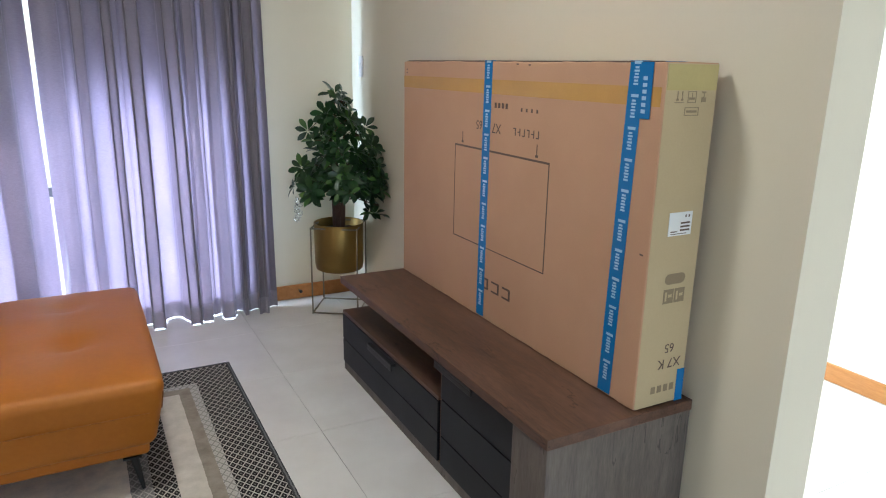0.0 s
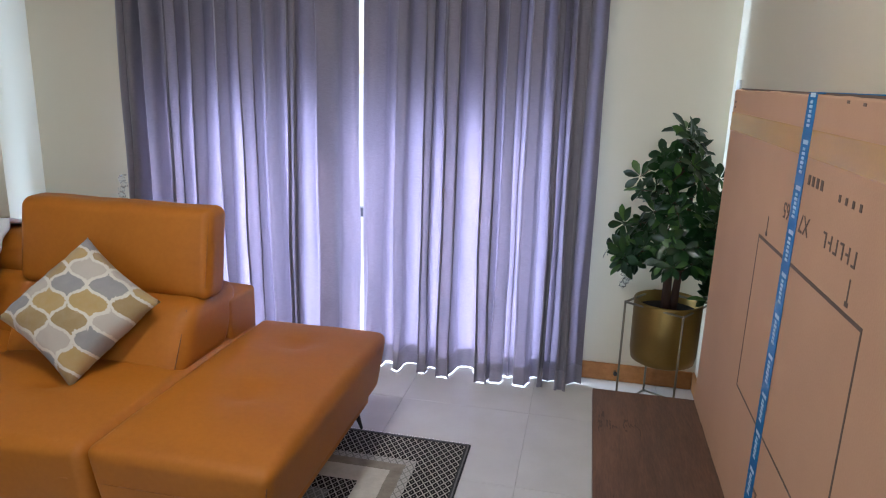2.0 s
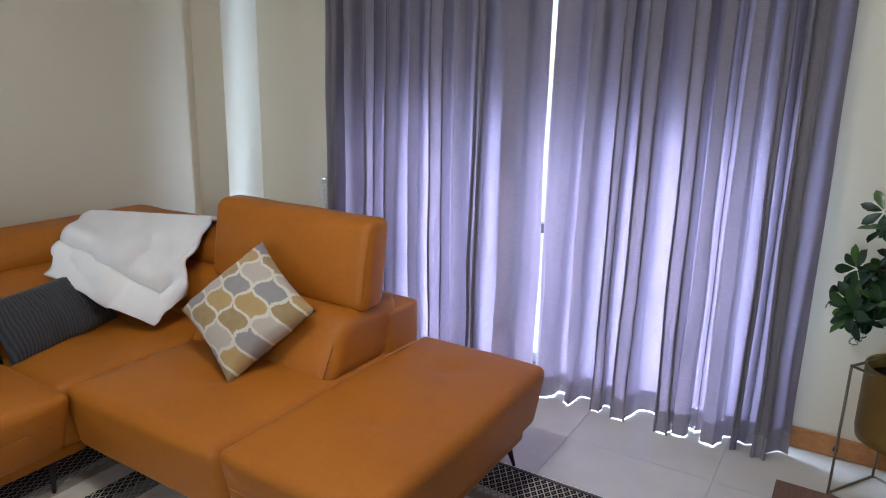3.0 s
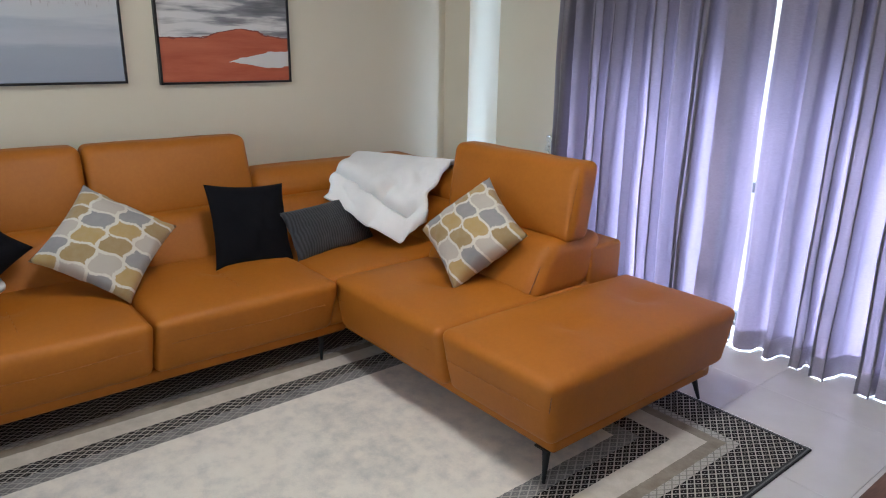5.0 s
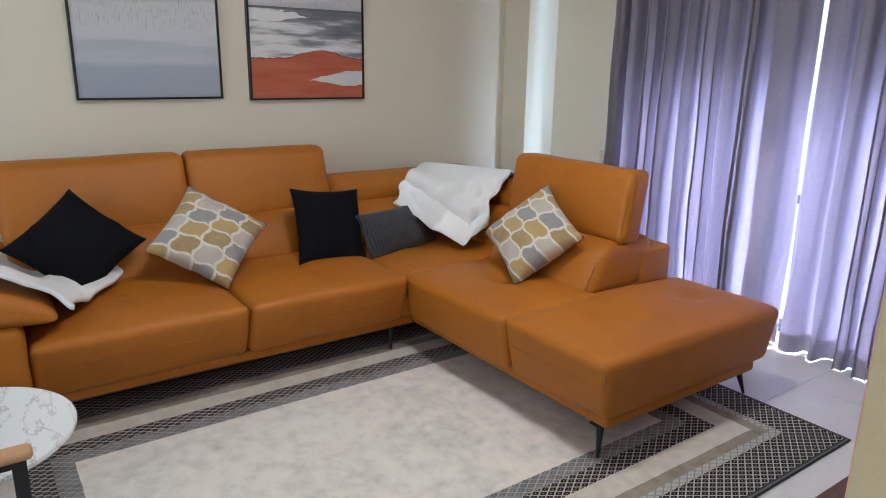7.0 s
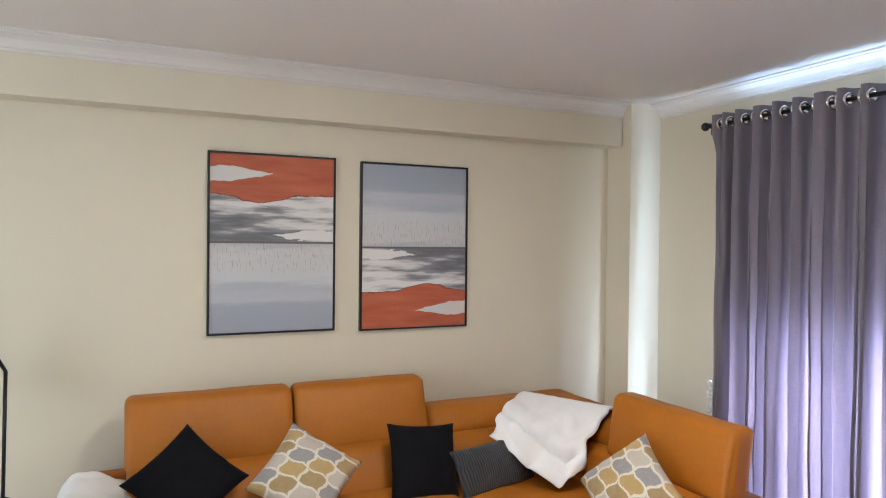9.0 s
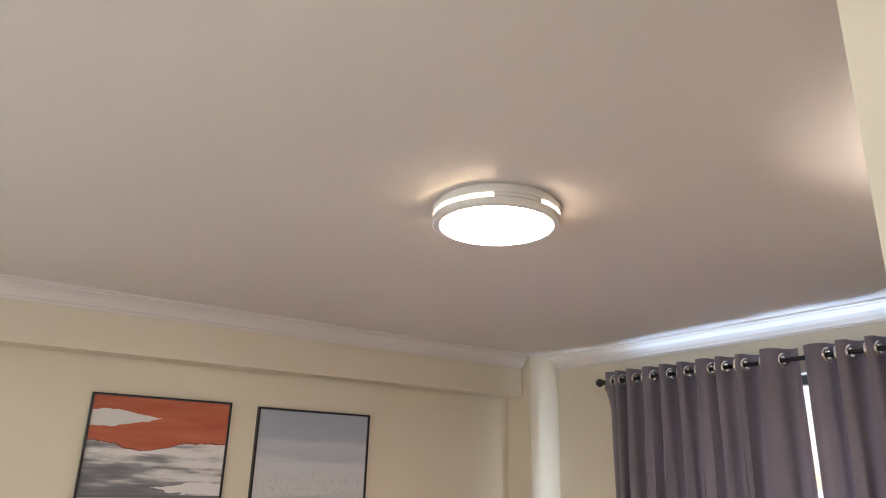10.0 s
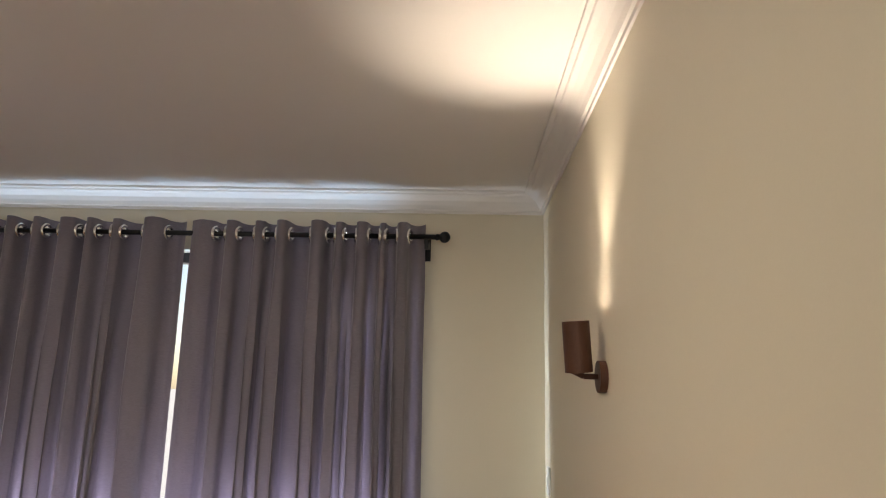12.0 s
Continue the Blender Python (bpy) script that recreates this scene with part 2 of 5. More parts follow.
def rug_mat(x0, x1, y0, y1):
    """Bordered rug: bands by distance from the edge, with woven diamond lattices."""
    n = Nodes("bordered_rug")
    co = n.coords()
    x, y, z = n.xyz(co)
    wob = n.math("MULTIPLY", n.math("SUBTRACT", n.noise(co, 30, 2), 0.5), 0.008)
    dx = n.math("MINIMUM", n.math("SUBTRACT", x, x0), n.math("SUBTRACT", x1, x))
    dy = n.math("MINIMUM", n.math("SUBTRACT", y, y0), n.math("SUBTRACT", y1, y))
    d = n.math("ADD", n.math("MINIMUM", dx, dy), wob)

    def lattice(size, hole):
        u = n.math("PINGPONG", n.math("DIVIDE", x, size), 0.5)
        v = n.math("PINGPONG", n.math("DIVIDE", y, size * 1.5), 0.5)
        s = n.math("ABSOLUTE", n.math("SUBTRACT", n.math("ADD", u, v), 0.5))
        line = n.math("LESS_THAN", s, 0.095)
        dot = n.math("GREATER_THAN", s, hole)
        return n.math("MAXIMUM", line, n.math("MULTIPLY", dot, 0.7))

    mott = n.noise(co, 13, 7, 0.68)
    mott2 = n.noise(co, 2.2, 5, 0.6)
    fine = n.noise(co, 260, 3)
    fade = n.math("MULTIPLY_ADD", mott, 0.6, 0.5)
    dark = n.mix(n.math("MULTIPLY", lattice(0.030, 0.41), fade), (0.016, 0.0155, 0.016), (0.56, 0.52, 0.45))
    lite = n.mix(n.math("MULTIPLY", lattice(0.03, 0.42), fade), (0.48, 0.455, 0.41), (0.22, 0.21, 0.195))
    grey = n.mix(n.math("MULTIPLY", lattice(0.032, 0.40), n.math("MULTIPLY", fade, 0.85)), n.ramp(mott, [(0.35, (0.13, 0.13, 0.132)), (0.65, (0.25, 0.245, 0.235))]), (0.45, 0.43, 0.40))
    cream = n.ramp(mott, [(0.3, (0.52, 0.475, 0.40)), (0.7, (0.70, 0.645, 0.56))])
    olive = n.ramp(mott, [(0.3, (0.22, 0.19, 0.145)), (0.7, (0.38, 0.335, 0.27))])
    field = n.ramp(n.math("MULTIPLY_ADD", mott2, 0.4, n.math("MULTIPLY", mott, 0.6)), [(0.36, (0.56, 0.545, 0.51)), (0.46, (0.69, 0.65, 0.59)), (0.54, (0.78, 0.73, 0.65)), (0.64, (0.82, 0.77, 0.69))])
    col = dark
    for at, band in ((0.185, lite), (0.222, olive), (0.272, cream), (0.37, dark), (0.45, grey), (0.522, field)):
        col = n.mix(n.math("GREATER_THAN", d, at), col, band)
    col = n.mix(n.math("LESS_THAN", d, 0.020), col, (0.05, 0.052, 0.055))
    col = n.mix(n.math("LESS_THAN", n.math("ABSOLUTE", n.math("SUBTRACT", d, 0.009)), 0.003), col, (0.16, 0.16, 0.16))
    n.put(n.b, "Base Color", n.mix(n.math("MULTIPLY", fine, 0.08), col, (0.16, 0.15, 0.14)))
    n.put(n.b, "Roughness", 0.95)
    n.put(n.b, "Specular IOR Level", 0.1)
    n.bump(n.math("ADD", fine, mott), 0.5, 0.003)
    return n.m


def painting_mat():
    """Abstract shore: red land, white surf, a dark line, pale speckled water and grey below; local y across, z up, from 0 to 1."""
    n = Nodes("abstract_painting")
    x, y, z = n.xyz(n.coords())

    def tone(v):
        return (v, v, v)

    streak = n.noise(n.coords((1, 1.5, 19)), 1.0, 5, 0.56)
    streak2 = n.noise(n.coords((1, 5, 50)), 1.0, 4, 0.6)
    step = n.math("MULTIPLY", n.math("SUBTRACT", n.noise(n.coords((1, 6, 34)), 1.0, 4, 0.6), 0.5), 0.05)
    fleck = n.noise(n.coords((1, 95, 22)), 1.0, 3)
    # pale water and grey below
    low = n.ramp(n.math("MULTIPLY_ADD", n.math("SUBTRACT", streak, 0.5), 0.16, z), [(0.0, (0.33, 0.36, 0.42)), (0.15, (0.36, 0.39, 0.45)), (0.19, (0.48, 0.50, 0.54)), (0.25, (0.43, 0.455, 0.505)), (0.30, (0.56, 0.57, 0.59)), (0.46, (0.57, 0.565, 0.56)), (0.5, (0.47, 0.47, 0.48))])
    drips = n.noise(n.coords((1, 45, 2)), 1.0, 2)
    speck = n.math("MULTIPLY", n.math("GREATER_THAN", fleck, 0.60), n.math("MULTIPLY", n.math("GREATER_THAN", n.math("MULTIPLY_ADD", drips, -0.16, z), 0.27), n.math("LESS_THAN", z, 0.5)))
    low = n.mix(n.math("MULTIPLY", speck, 0.45), low, (0.24, 0.20, 0.19))
    # surf: soft white banks over grey, darker low down towards one side
    bank = n.math("MULTIPLY_ADD", n.math("SUBTRACT", z, 0.64), 0.75, streak)
    bank = n.math("MULTIPLY_ADD", n.math("SUBTRACT", y, 0.5), 0.14, bank)
    surf = n.ramp(bank, [(0.36, (0.13, 0.133, 0.145)), (0.47, (0.25, 0.25, 0.265)), (0.525, (0.50, 0.49, 0.48)), (0.60, (0.72, 0.70, 0.68))])
    surf = n.mix(n.math("MULTIPLY", streak2, 0.16), surf, (0.3, 0.3, 0.32))
    spit = n.math("LESS_THAN", n.math("ABSOLUTE", n.math("SUBTRACT", n.math("ADD", z, step), 0.548)), n.math("MULTIPLY", n.math("MINIMUM", n.math("SUBTRACT", y, 0.47), 0.25), 0.11))
    surf = n.mix(spit, surf, (0.71, 0.69, 0.67))
    # red land with its ragged shore and a white tongue
    shore = n.ramp(y, [(0.0, tone(0.785)), (0.20, tone(0.765)), (0.26, tone(0.745)), (0.38, tone(0.735)), (0.56, tone(0.755)), (0.66, tone(0.778)), (1.0, tone(0.788))])
    over = n.math("SUBTRACT", n.math("MULTIPLY_ADD", step, 0.8, z), n.xyz(shore)[0])
    red = n.ramp(n.math("MULTIPLY_ADD", streak, 0.7, n.math("MULTIPLY", streak2, 0.3)), [(0.35, (0.40, 0.085, 0.036)), (0.65, (0.52, 0.140, 0.065))])
    tongue = n.math("LESS_THAN", n.math("ABSOLUTE", n.math("SUBTRACT", n.math("MULTIPLY_ADD", step, 0.7, z), n.math("MULTIPLY_ADD", y, 0.03, 0.885))), n.math("MULTIPLY", n.math("MINIMUM", n.math("SUBTRACT", 0.50, y), 0.33), 0.13))
    red = n.mix(tongue, red, (0.66, 0.64, 0.61))
    col = n.mix(n.math("GREATER_THAN", z, 0.505), low, surf)
    col = n.mix(n.math("LESS_THAN", n.math("ABSOLUTE", n.math("SUBTRACT", z, 0.507)), 0.006), col, (0.12, 0.12, 0.13))
    col = n.mix(n.math("GREATER_THAN", over, -0.006), col, (0.22, 0.06, 0.04))
    col = n.mix(n.math("GREATER_THAN", over, 0.0), col, red)
    n.put(n.b, "Base Color", col)
    n.put(n.b, "Roughness", 0.6)
    n.bump(n.noise(n.coords((1, 250, 350)), 1.0, 2), 0.15, 0.001)
    return n.m


def pillow_mat():
    """Trellis of rounded cells in ochre, grey and beige with pale woven outlines; local x and y."""
    n = Nodes("trellis_cushion_cloth")
    x, y, z = n.xyz(n.coords((8.8, 6.4, 1), (0, 0, 45)))
    u, v = n.math("ADD", x, y), n.math("SUBTRACT", x, y)
    u2 = n.math("MULTIPLY_ADD", n.math("SINE", n.math("MULTIPLY", v, 6.2832)), 0.07, u)
    v2 = n.math("MULTIPLY_ADD", n.math("SINE", n.math("MULTIPLY", u, 6.2832)), 0.07, v)
    fu, fv = n.math("FRACT", u2), n.math("FRACT", v2)
    edge = n.math("MAXIMUM", n.math("ABSOLUTE", n.math("SUBTRACT", fu, 0.5)), n.math("ABSOLUTE", n.math("SUBTRACT", fv, 0.5)))
    iu, iv = n.math("FLOOR", u2), n.math("FLOOR", v2)
    pick = n.math("FRACT", n.math("MULTIPLY_ADD", iu, 0.25, n.math("MULTIPLY_ADD", iv, 0.5, n.math("MULTIPLY", n.math("FLOOR", n.math("MULTIPLY", iv, 0.5)), 0.25))))
    cell = n.ramp(pick, [(0.0, (0.40, 0.26, 0.07)), (0.2, (0.23, 0.225, 0.23)), (0.45, (0.45, 0.40, 0.34)), (0.7, (0.30, 0.195, 0.06))], True)
    fine = n.noise(n.coords((500, 500, 500)), 1.0, 2)
    soft = n.noise(n.coords(), 40, 3)
    cell = n.mix(n.math("MULTIPLY", soft, 0.3), cell, (0.5, 0.45, 0.38))
    line = n.math("GREATER_THAN", n.math("MULTIPLY_ADD", n.math("SUBTRACT", n.noise(n.coords(), 130, 2), 0.5), 0.16, edge), 0.437)
    n.put(n.b, "Base Color", n.mix(line, cell, (0.62, 0.58, 0.50)))
    n.put(n.b, "Roughness", 0.9)
    n.put(n.b, "Sheen Weight", 0.2)
    n.bump(n.math("MULTIPLY_ADD", fine, 0.6, n.math("MULTIPLY", edge, -1.0)), 0.4, 0.002)
    return n.m


def ribbed_mat():
    n = Nodes("grey_corduroy")
    x, y, z = n.xyz(n.coords())
    rib = n.math("SINE", n.math("MULTIPLY_ADD", n.noise(n.coords(), 12, 2), 5.0, n.math("MULTIPLY", x, 420.0)))
    n.put(n.b, "Base Color", n.ramp(n.math("MULTIPLY_ADD", rib, 0.5, 0.5), [(0.1, (0.018, 0.0185, 0.022)), (0.9, (0.050, 0.051, 0.058))]))
    n.put(n.b, "Roughness", 0.85)
    n.put(n.b, "Sheen Weight", 0.12)
    n.bump(rib, 0.6, 0.003)
    return n.m


def cardboard(name, a, b):
    n = Nodes(name)
    co = n.coords()
    big, fine = n.noise(co, 2.5, 5), n.noise(co, 220, 3)
    flute = n.math("SINE", n.math("MULTIPLY", n.xyz(co)[1], 900.0))
    scuff = n.noise(n.coords((1, 3, 14)), 3.0, 6, 0.7)
    col = n.ramp(n.math("MULTIPLY_ADD", fine, 0.25, n.math("MULTIPLY", big, 0.75)), [(0.3, a), (0.7, b)])
    n.put(n.b, "Base Color", n.mix(n.math("MULTIPLY", n.math("GREATER_THAN", scuff, 0.70), 0.25), col, (0.42, 0.27, 0.15)))
    n.put(n.b, "Roughness", 0.72)
    n.bump(n.math("MULTIPLY_ADD", flute, 0.05, n.math("ADD", big, fine)), 0.12, 0.003)
    return n.m


def marble():
    n = Nodes("white_marble")
    co = n.coords()
    w = n.noise(co, 4.0, 6, 0.7)
    vein = n.math("ABSOLUTE", n.math("SUBTRACT", n.noise(n.coords((2, 5, 2), (0, 0, 30)), 1.6, 7, 0.65), 0.5))
    n.put(n.b, "Base Color", n.mix(n.math("MULTIPLY", n.math("SUBTRACT", 1.0, n.math("MINIMUM", n.math("MULTIPLY", vein, 60.0), 1.0)), w), (0.74, 0.75, 0.74), (0.22, 0.22, 0.23)))
    n.put(n.b, "Roughness", 0.15)
    return n.m


def emit(name, color, strength):
    n = Nodes(name)
    n.put(n.b, "Base Color", (0.9, 0.9, 0.88, 1))
    n.put(n.b, "Emission Color", (*color, 1))
    n.put(n.b, "Emission Strength", strength)
    return n.m


def glass(name, color=(0.97, 0.99, 1.0)):
    n = Nodes(name)
    n.put(n.b, "Base Color", (*color, 1))
    n.put(n.b, "Transmission Weight", 1.0)
    n.put(n.b, "Roughness", 0.01)
    n.put(n.b, "IOR", 1.45)
    return n.m


WALL = plain("cream_wall_paint", (0.71, 0.647, 0.51), 0.55, vary=0.05, scale=1.2, grain=260, bump=0.06)
CEIL = plain("ceiling_paint", (0.74, 0.70, 0.66), 0.7, vary=0.04, scale=0.8, grain=200, bump=0.05)
HALLPAINT = plain("white_hall_paint", (0.76, 0.75, 0.72), 0.55, vary=0.04, scale=1.2, grain=260, bump=0.06)
WHITE = plain("white_gloss_paint", (0.78, 0.77, 0.74), 0.4, vary=0.04)
SKIRT = wood("orange_skirting_wood", (0.30, 0.115, 0.03), (0.50, 0.23, 0.075), "y", 0.35, cracks=False)
GROUT = plain("pale_grout", (0.60, 0.575, 0.535), 0.75)
TILE = tile_mat()
LEATHER = leather()
BLACK = plain("black_metal", (0.012, 0.012, 0.013), 0.42, vary=0.2, spec=0.4)
STITCH = plain("tan_thread", (0.36, 0.12, 0.015), 0.6)
SEAMDARK = plain("dark_leather_piping", (0.20, 0.07, 0.015), 0.5)
RUSTIC = wood("rustic_brown_oak", (0.034, 0.017, 0.011), (0.165, 0.086, 0.054), "y", 0.5)
RUSTIC_END = wood("weathered_oak_end", (0.055, 0.045, 0.038), (0.19, 0.158, 0.135), "z", 0.55)
MATT = plain("matt_black_front", (0.010, 0.011, 0.015), 0.5, vary=0.15, spec=0.25)
CARD = cardboard("brown_cardboard", (0.44, 0.255, 0.150), (0.53, 0.315, 0.190))
CARD_END = cardboard("yellowish_cardboard", (0.43, 0.335, 0.19), (0.50, 0.395, 0.23))
INK_PALE = plain("faint_print", (0.24, 0.185, 0.11), 0.7, vary=0.25, scale=60)
INK = plain("dark_print", (0.11, 0.07, 0.05), 0.7)
BLUE = plain("blue_tape", (0.015, 0.165, 0.42), 0.22, vary=0.1, grain=40, bump=0.15)
TAPEMARK = plain("pale_blue_print", (0.35, 0.56, 0.74), 0.3)
PARCEL = plain("clear_parcel_tape", (0.52, 0.30, 0.085), 0.16, vary=0.2, scale=9)
PARCEL_PALE = plain("pale_parcel_tape", (0.47, 0.39, 0.17), 0.25, vary=0.12, scale=9)
PAPER = plain("white_label", (0.74, 0.75, 0.74), 0.5, vary=0.03)
CURTAIN, HEM = curtain_mat("lilac_curtain_cloth", 0.052, 1.25), curtain_mat("curtain_hem_cloth", 0.012, 1.9)
CHROME = plain("steel_ring", (0.80, 0.79, 0.77), 0.22, 1.0, vary=0.05, bump=0)
GOLD = plain("brushed_gold", (0.29, 0.19, 0.06), 0.46, 1.0, vary=0.12, grain=90)
WIRE = plain("dull_brass_wire", (0.24, 0.21, 0.15), 0.45, 0.8, vary=0.1)
SOIL = plain("dark_soil", (0.03, 0.02, 0.014), 0.95, vary=0.5, grain=60, bump=0.6)
BARK = plain("brown_bark", (0.09, 0.045, 0.03), 0.8, vary=0.35, grain=50, bump=0.5)
FLEECE = plain("white_fleece", (0.84, 0.835, 0.82), 0.95, vary=0.06, scale=12, grain=230, bump=0.6, sheen=0.4)
BLACKCLOTH = plain("black_cotton", (0.006, 0.006, 0.008), 0.95, vary=0.25, grain=400, bump=0.3, spec=0.15)
GREYCLOTH = plain("light_grey_fabric", (0.33, 0.335, 0.34), 0.9, vary=0.12, grain=350, bump=0.4)
OAK = wood("light_oak", (0.36, 0.20, 0.09), (0.55, 0.34, 0.17), "y", 0.45, cracks=False)
RUST = plain("brown_bronze", (0.085, 0.035, 0.02), 0.5, 0.35, vary=0.25)
ALU = plain("dark_aluminium", (0.12, 0.12, 0.13), 0.4, 0.7)
CRYSTAL = glass("crystal")
PANE = glass("window_glass")
GLOW = emit("lamp_diffuser", (1.0, 0.915, 0.80), 44.0)
GLOW_SLOT = emit("lamp_slot", (1.0, 0.80, 0.56), 8.0)
PAVING = plain("pale_paving", (0.42, 0.40, 0.37), 0.85, vary=0.2, scale=1.0, grain=20)
RENDERED = plain("pale_outer_render", (0.6, 0.58, 0.53), 0.9)


def leaf_mat():
    n = Nodes("glossy_leaf")
    info = n.add("ShaderNodeNewGeometry").outputs["Random Per Island"]
    n.put(n.b, "Base Color", n.ramp(n.math("MULTIPLY_ADD", n.noise(n.coords(), 30, 3), 0.3, n.math("MULTIPLY", info, 0.7)), [(0.1, (0.005, 0.019, 0.006)), (0.55, (0.014, 0.050, 0.010)), (0.95, (0.08, 0.17, 0.03))]))
    n.put(n.b, "Roughness", 0.28)
    n.bump(n.noise(n.coords(), 120, 2), 0.2, 0.001)
    return n.m


LEAF = leaf_mat()
PAINTING, TRELLIS, CORD, MARBLE = painting_mat(), pillow_mat(), ribbed_mat(), marble()

# ---- structure ----
OX0, OX1, OZ = -1.38, 0.80, 2.50                        # door opening in the window wall


def structure(name, bm, material, label, category="wall"):
    return tagged(part(name, bm, material), label, category, kind="structure")


def wall(name, boxes, label="cream painted plaster wall", paint=None):
    bm = bmesh.new()
    for b in boxes:
        box(bm, *b)
    return structure(name, bm, paint or WALL, label)


floor = structure("floor", slab(WL - 0.2, WH + 0.2, WS - 0.2, WN + 0.25, -0.2, -0.004), GROUT, "cream polished tile floor with fine grey joints", "floor")
structure("ceiling", slab(WL - 0.2, WH + 0.2, WS - 0.2, WN + 0.25, CZ, CZ + 0.15), CEIL, "plain off-white painted ceiling", "ceiling")
wall("wall_west", [(WL - 0.2, WL, WS - 0.2, WN + 0.25, 0, CZ)])
wall("wall_tv", [(WT, WT + 0.175, TE, WN, 0, CZ)], "cream painted partition wall ending in an open passage")
wall("wall_north", [(WL, OX0, WN, WN + 0.25, 0, CZ), (OX1, 1.9, WN, WN + 0.25, 0, CZ), (3.0, WH, WN, WN + 0.25, 0, CZ), (1.9, 3.0, WN, WN + 0.25, 0, 0.85), (1.9, 3.0, WN, WN + 0.25, 2.15, CZ), (OX0, OX1, WN, WN + 0.25, OZ, CZ)], "cream painted window wall with a wide door opening")
wall("wall_hall", [(WH, WH + 0.2, WS - 0.2, WN + 0.25, 0, CZ)], "white painted hall wall", HALLPAINT)
wall("wall_south", [(WL, -0.75, WS - 0.2, WS, 0, CZ), (1.65, WH, WS - 0.2, WS, 0, CZ), (-0.75, 1.65, WS - 0.2, WS, 0, 0.35), (-0.75, 1.65, WS - 0.2, WS, 2.25, CZ)], "cream painted back wall, unseen, with an added window opening")
wall("beam", [(WL, -2.245, WS, 3.94, 2.495, CZ)], "cream painted ceiling beam along the wall")
bm = bmesh.new()
foot = [(WL, 3.94), (-2.163, 3.955), (-2.155, WN), (WL, WN)]
ends = [[bm.verts.new((x, y, z)) for x, y in foot] for z in (0, CZ - 0.001)]
bm.faces.new(ends[0]), bm.faces.new(ends[1])
for i in range(4):
    bm.faces.new((ends[0][i], ends[0][(i + 1) % 4], ends[1][(i + 1) % 4], ends[1][i]))
structure("column", bm, WALL, "cream painted square corner column")


def skirting(name, x0, x1, y0, y1):
    bm = bmesh.new()
    box(bm, x0, x1, y0, y1, 0.002, 0.095, 0.003, 1)
    structure(name, bm, SKIRT, "orange-stained wooden skirting board", "skirting")


skirting("baseboard_north_1", OX1 + 0.02, WT - 0.014, WN - 0.013, WN - 0.001)
skirting("baseboard_north_2", -2.145, OX0 - 0.02, WN - 0.013, WN - 0.001)
skirting("baseboard_tv", WT - 0.013, WT - 0.001, TE + 0.005, WN - 0.001)
skirting("baseboard_west", WL + 0.001, WL + 0.013, WS + 0.02, 3.935)
skirting("baseboard_hall", WH - 0.013, WH - 0.001, WS + 0.02, WN - 0.02)
skirting("baseboard_passage", WT + 0.176, WT + 0.188, TE + 0.005, WN - 0.02)


def cornice(name, a, b, inward):
    """A stepped plaster cornice between two points on the wall line, growing inward."""
    prof = [(0, -0.095), (0.008, -0.095), (0.010, -0.082), (0.018, -0.078), (0.026, -0.060), (0.040, -0.040), (0.060, -0.026), (0.078, -0.020), (0.082, -0.012), (0.098, -0.010), (0.100, 0), (0, 0)]
    bm = bmesh.new()
    a, b, inward = Vector(a), Vector(b), Vector(inward)
    ends = [[bm.verts.new(p + inward * u + Vector((0, 0, CZ + w - 0.001))) for u, w in prof] for p in (a, b)]
    for i in range(len(prof)):
        k = (i + 1) % len(prof)
        bm.faces.new((ends[0][i], ends[0][k], ends[1][k], ends[1][i]))
    bm.faces.new(ends[0]), bm.faces.new(ends[1])
    structure(name, bm, CEIL, "white moulded plaster cornice", "cornice")


cornice("cornice_north", (-2.16, WN - 0.001, 0), (WT, WN - 0.001, 0), (0, -1, 0))
cornice("cornice_tv", (WT - 0.001, TE, 0), (WT - 0.001, WN, 0), (-1, 0, 0))
cornice("cornice_beam", (-2.244, WS, 0), (-2.244, 3.945, 0), (1, 0, 0))

# outside the door: paving to the horizon, and an unseen slab added above to shade the upper half of the glass
structure("ground", slab(-300, 300, WN + 0.25, 600, -0.3, -0.06), PAVING, "pale sunlit paving outside", "ground")
structure("shade_slab", slab(-3, 3, WN + 0.25, WN + 1.05, 2.62, 2.8), RENDERED, "pale slab added overhead, unseen, to shade the door glass", "balcony")

# glazed double door behind the curtains
door = tagged(thing("door_1", "dark aluminium glazed double door", "door", (-0.24, WN + 0.12, 0)), kind="structure")
bm = bmesh.new()
for b in ((OX0, OX0 + 0.05), (OX1 - 0.05, OX1)):
    box(bm, *b, WN + 0.09, WN + 0.15, 0.0, OZ)
box(bm, OX0 + 0.05, OX1 - 0.05, WN + 0.09, WN + 0.15, OZ - 0.05, OZ)
box(bm, OX0 + 0.05, OX1 - 0.05, WN + 0.09, WN + 0.15, 0.0, 0.03)
part("door_frame", bm, ALU, door)
for a, b in ((OX0 + 0.05, -0.44), (-0.44, 0.12), (0.12, OX1 - 0.05)):
    bm = bmesh.new()
    box(bm, a + 0.001, a + 0.03, WN + 0.10, WN + 0.14, 0.031, OZ - 0.051)
    box(bm, b - 0.03, b - 0.001, WN + 0.10, WN + 0.14, 0.031, OZ - 0.051)
    box(bm, a + 0.03, b - 0.03, WN + 0.10, WN + 0.14, 0.74, 0.79)
    box(bm, a + 0.03, b - 0.03, WN + 0.10, WN + 0.14, 0.031, 0.07)
    leaf = part("door_leaf", bm, ALU, door)
    p = part("pane", slab(a + 0.028, b - 0.028, WN + 0.117, WN + 0.123, 0.06, OZ - 0.055), PANE, leaf)
    p.visible_shadow = False


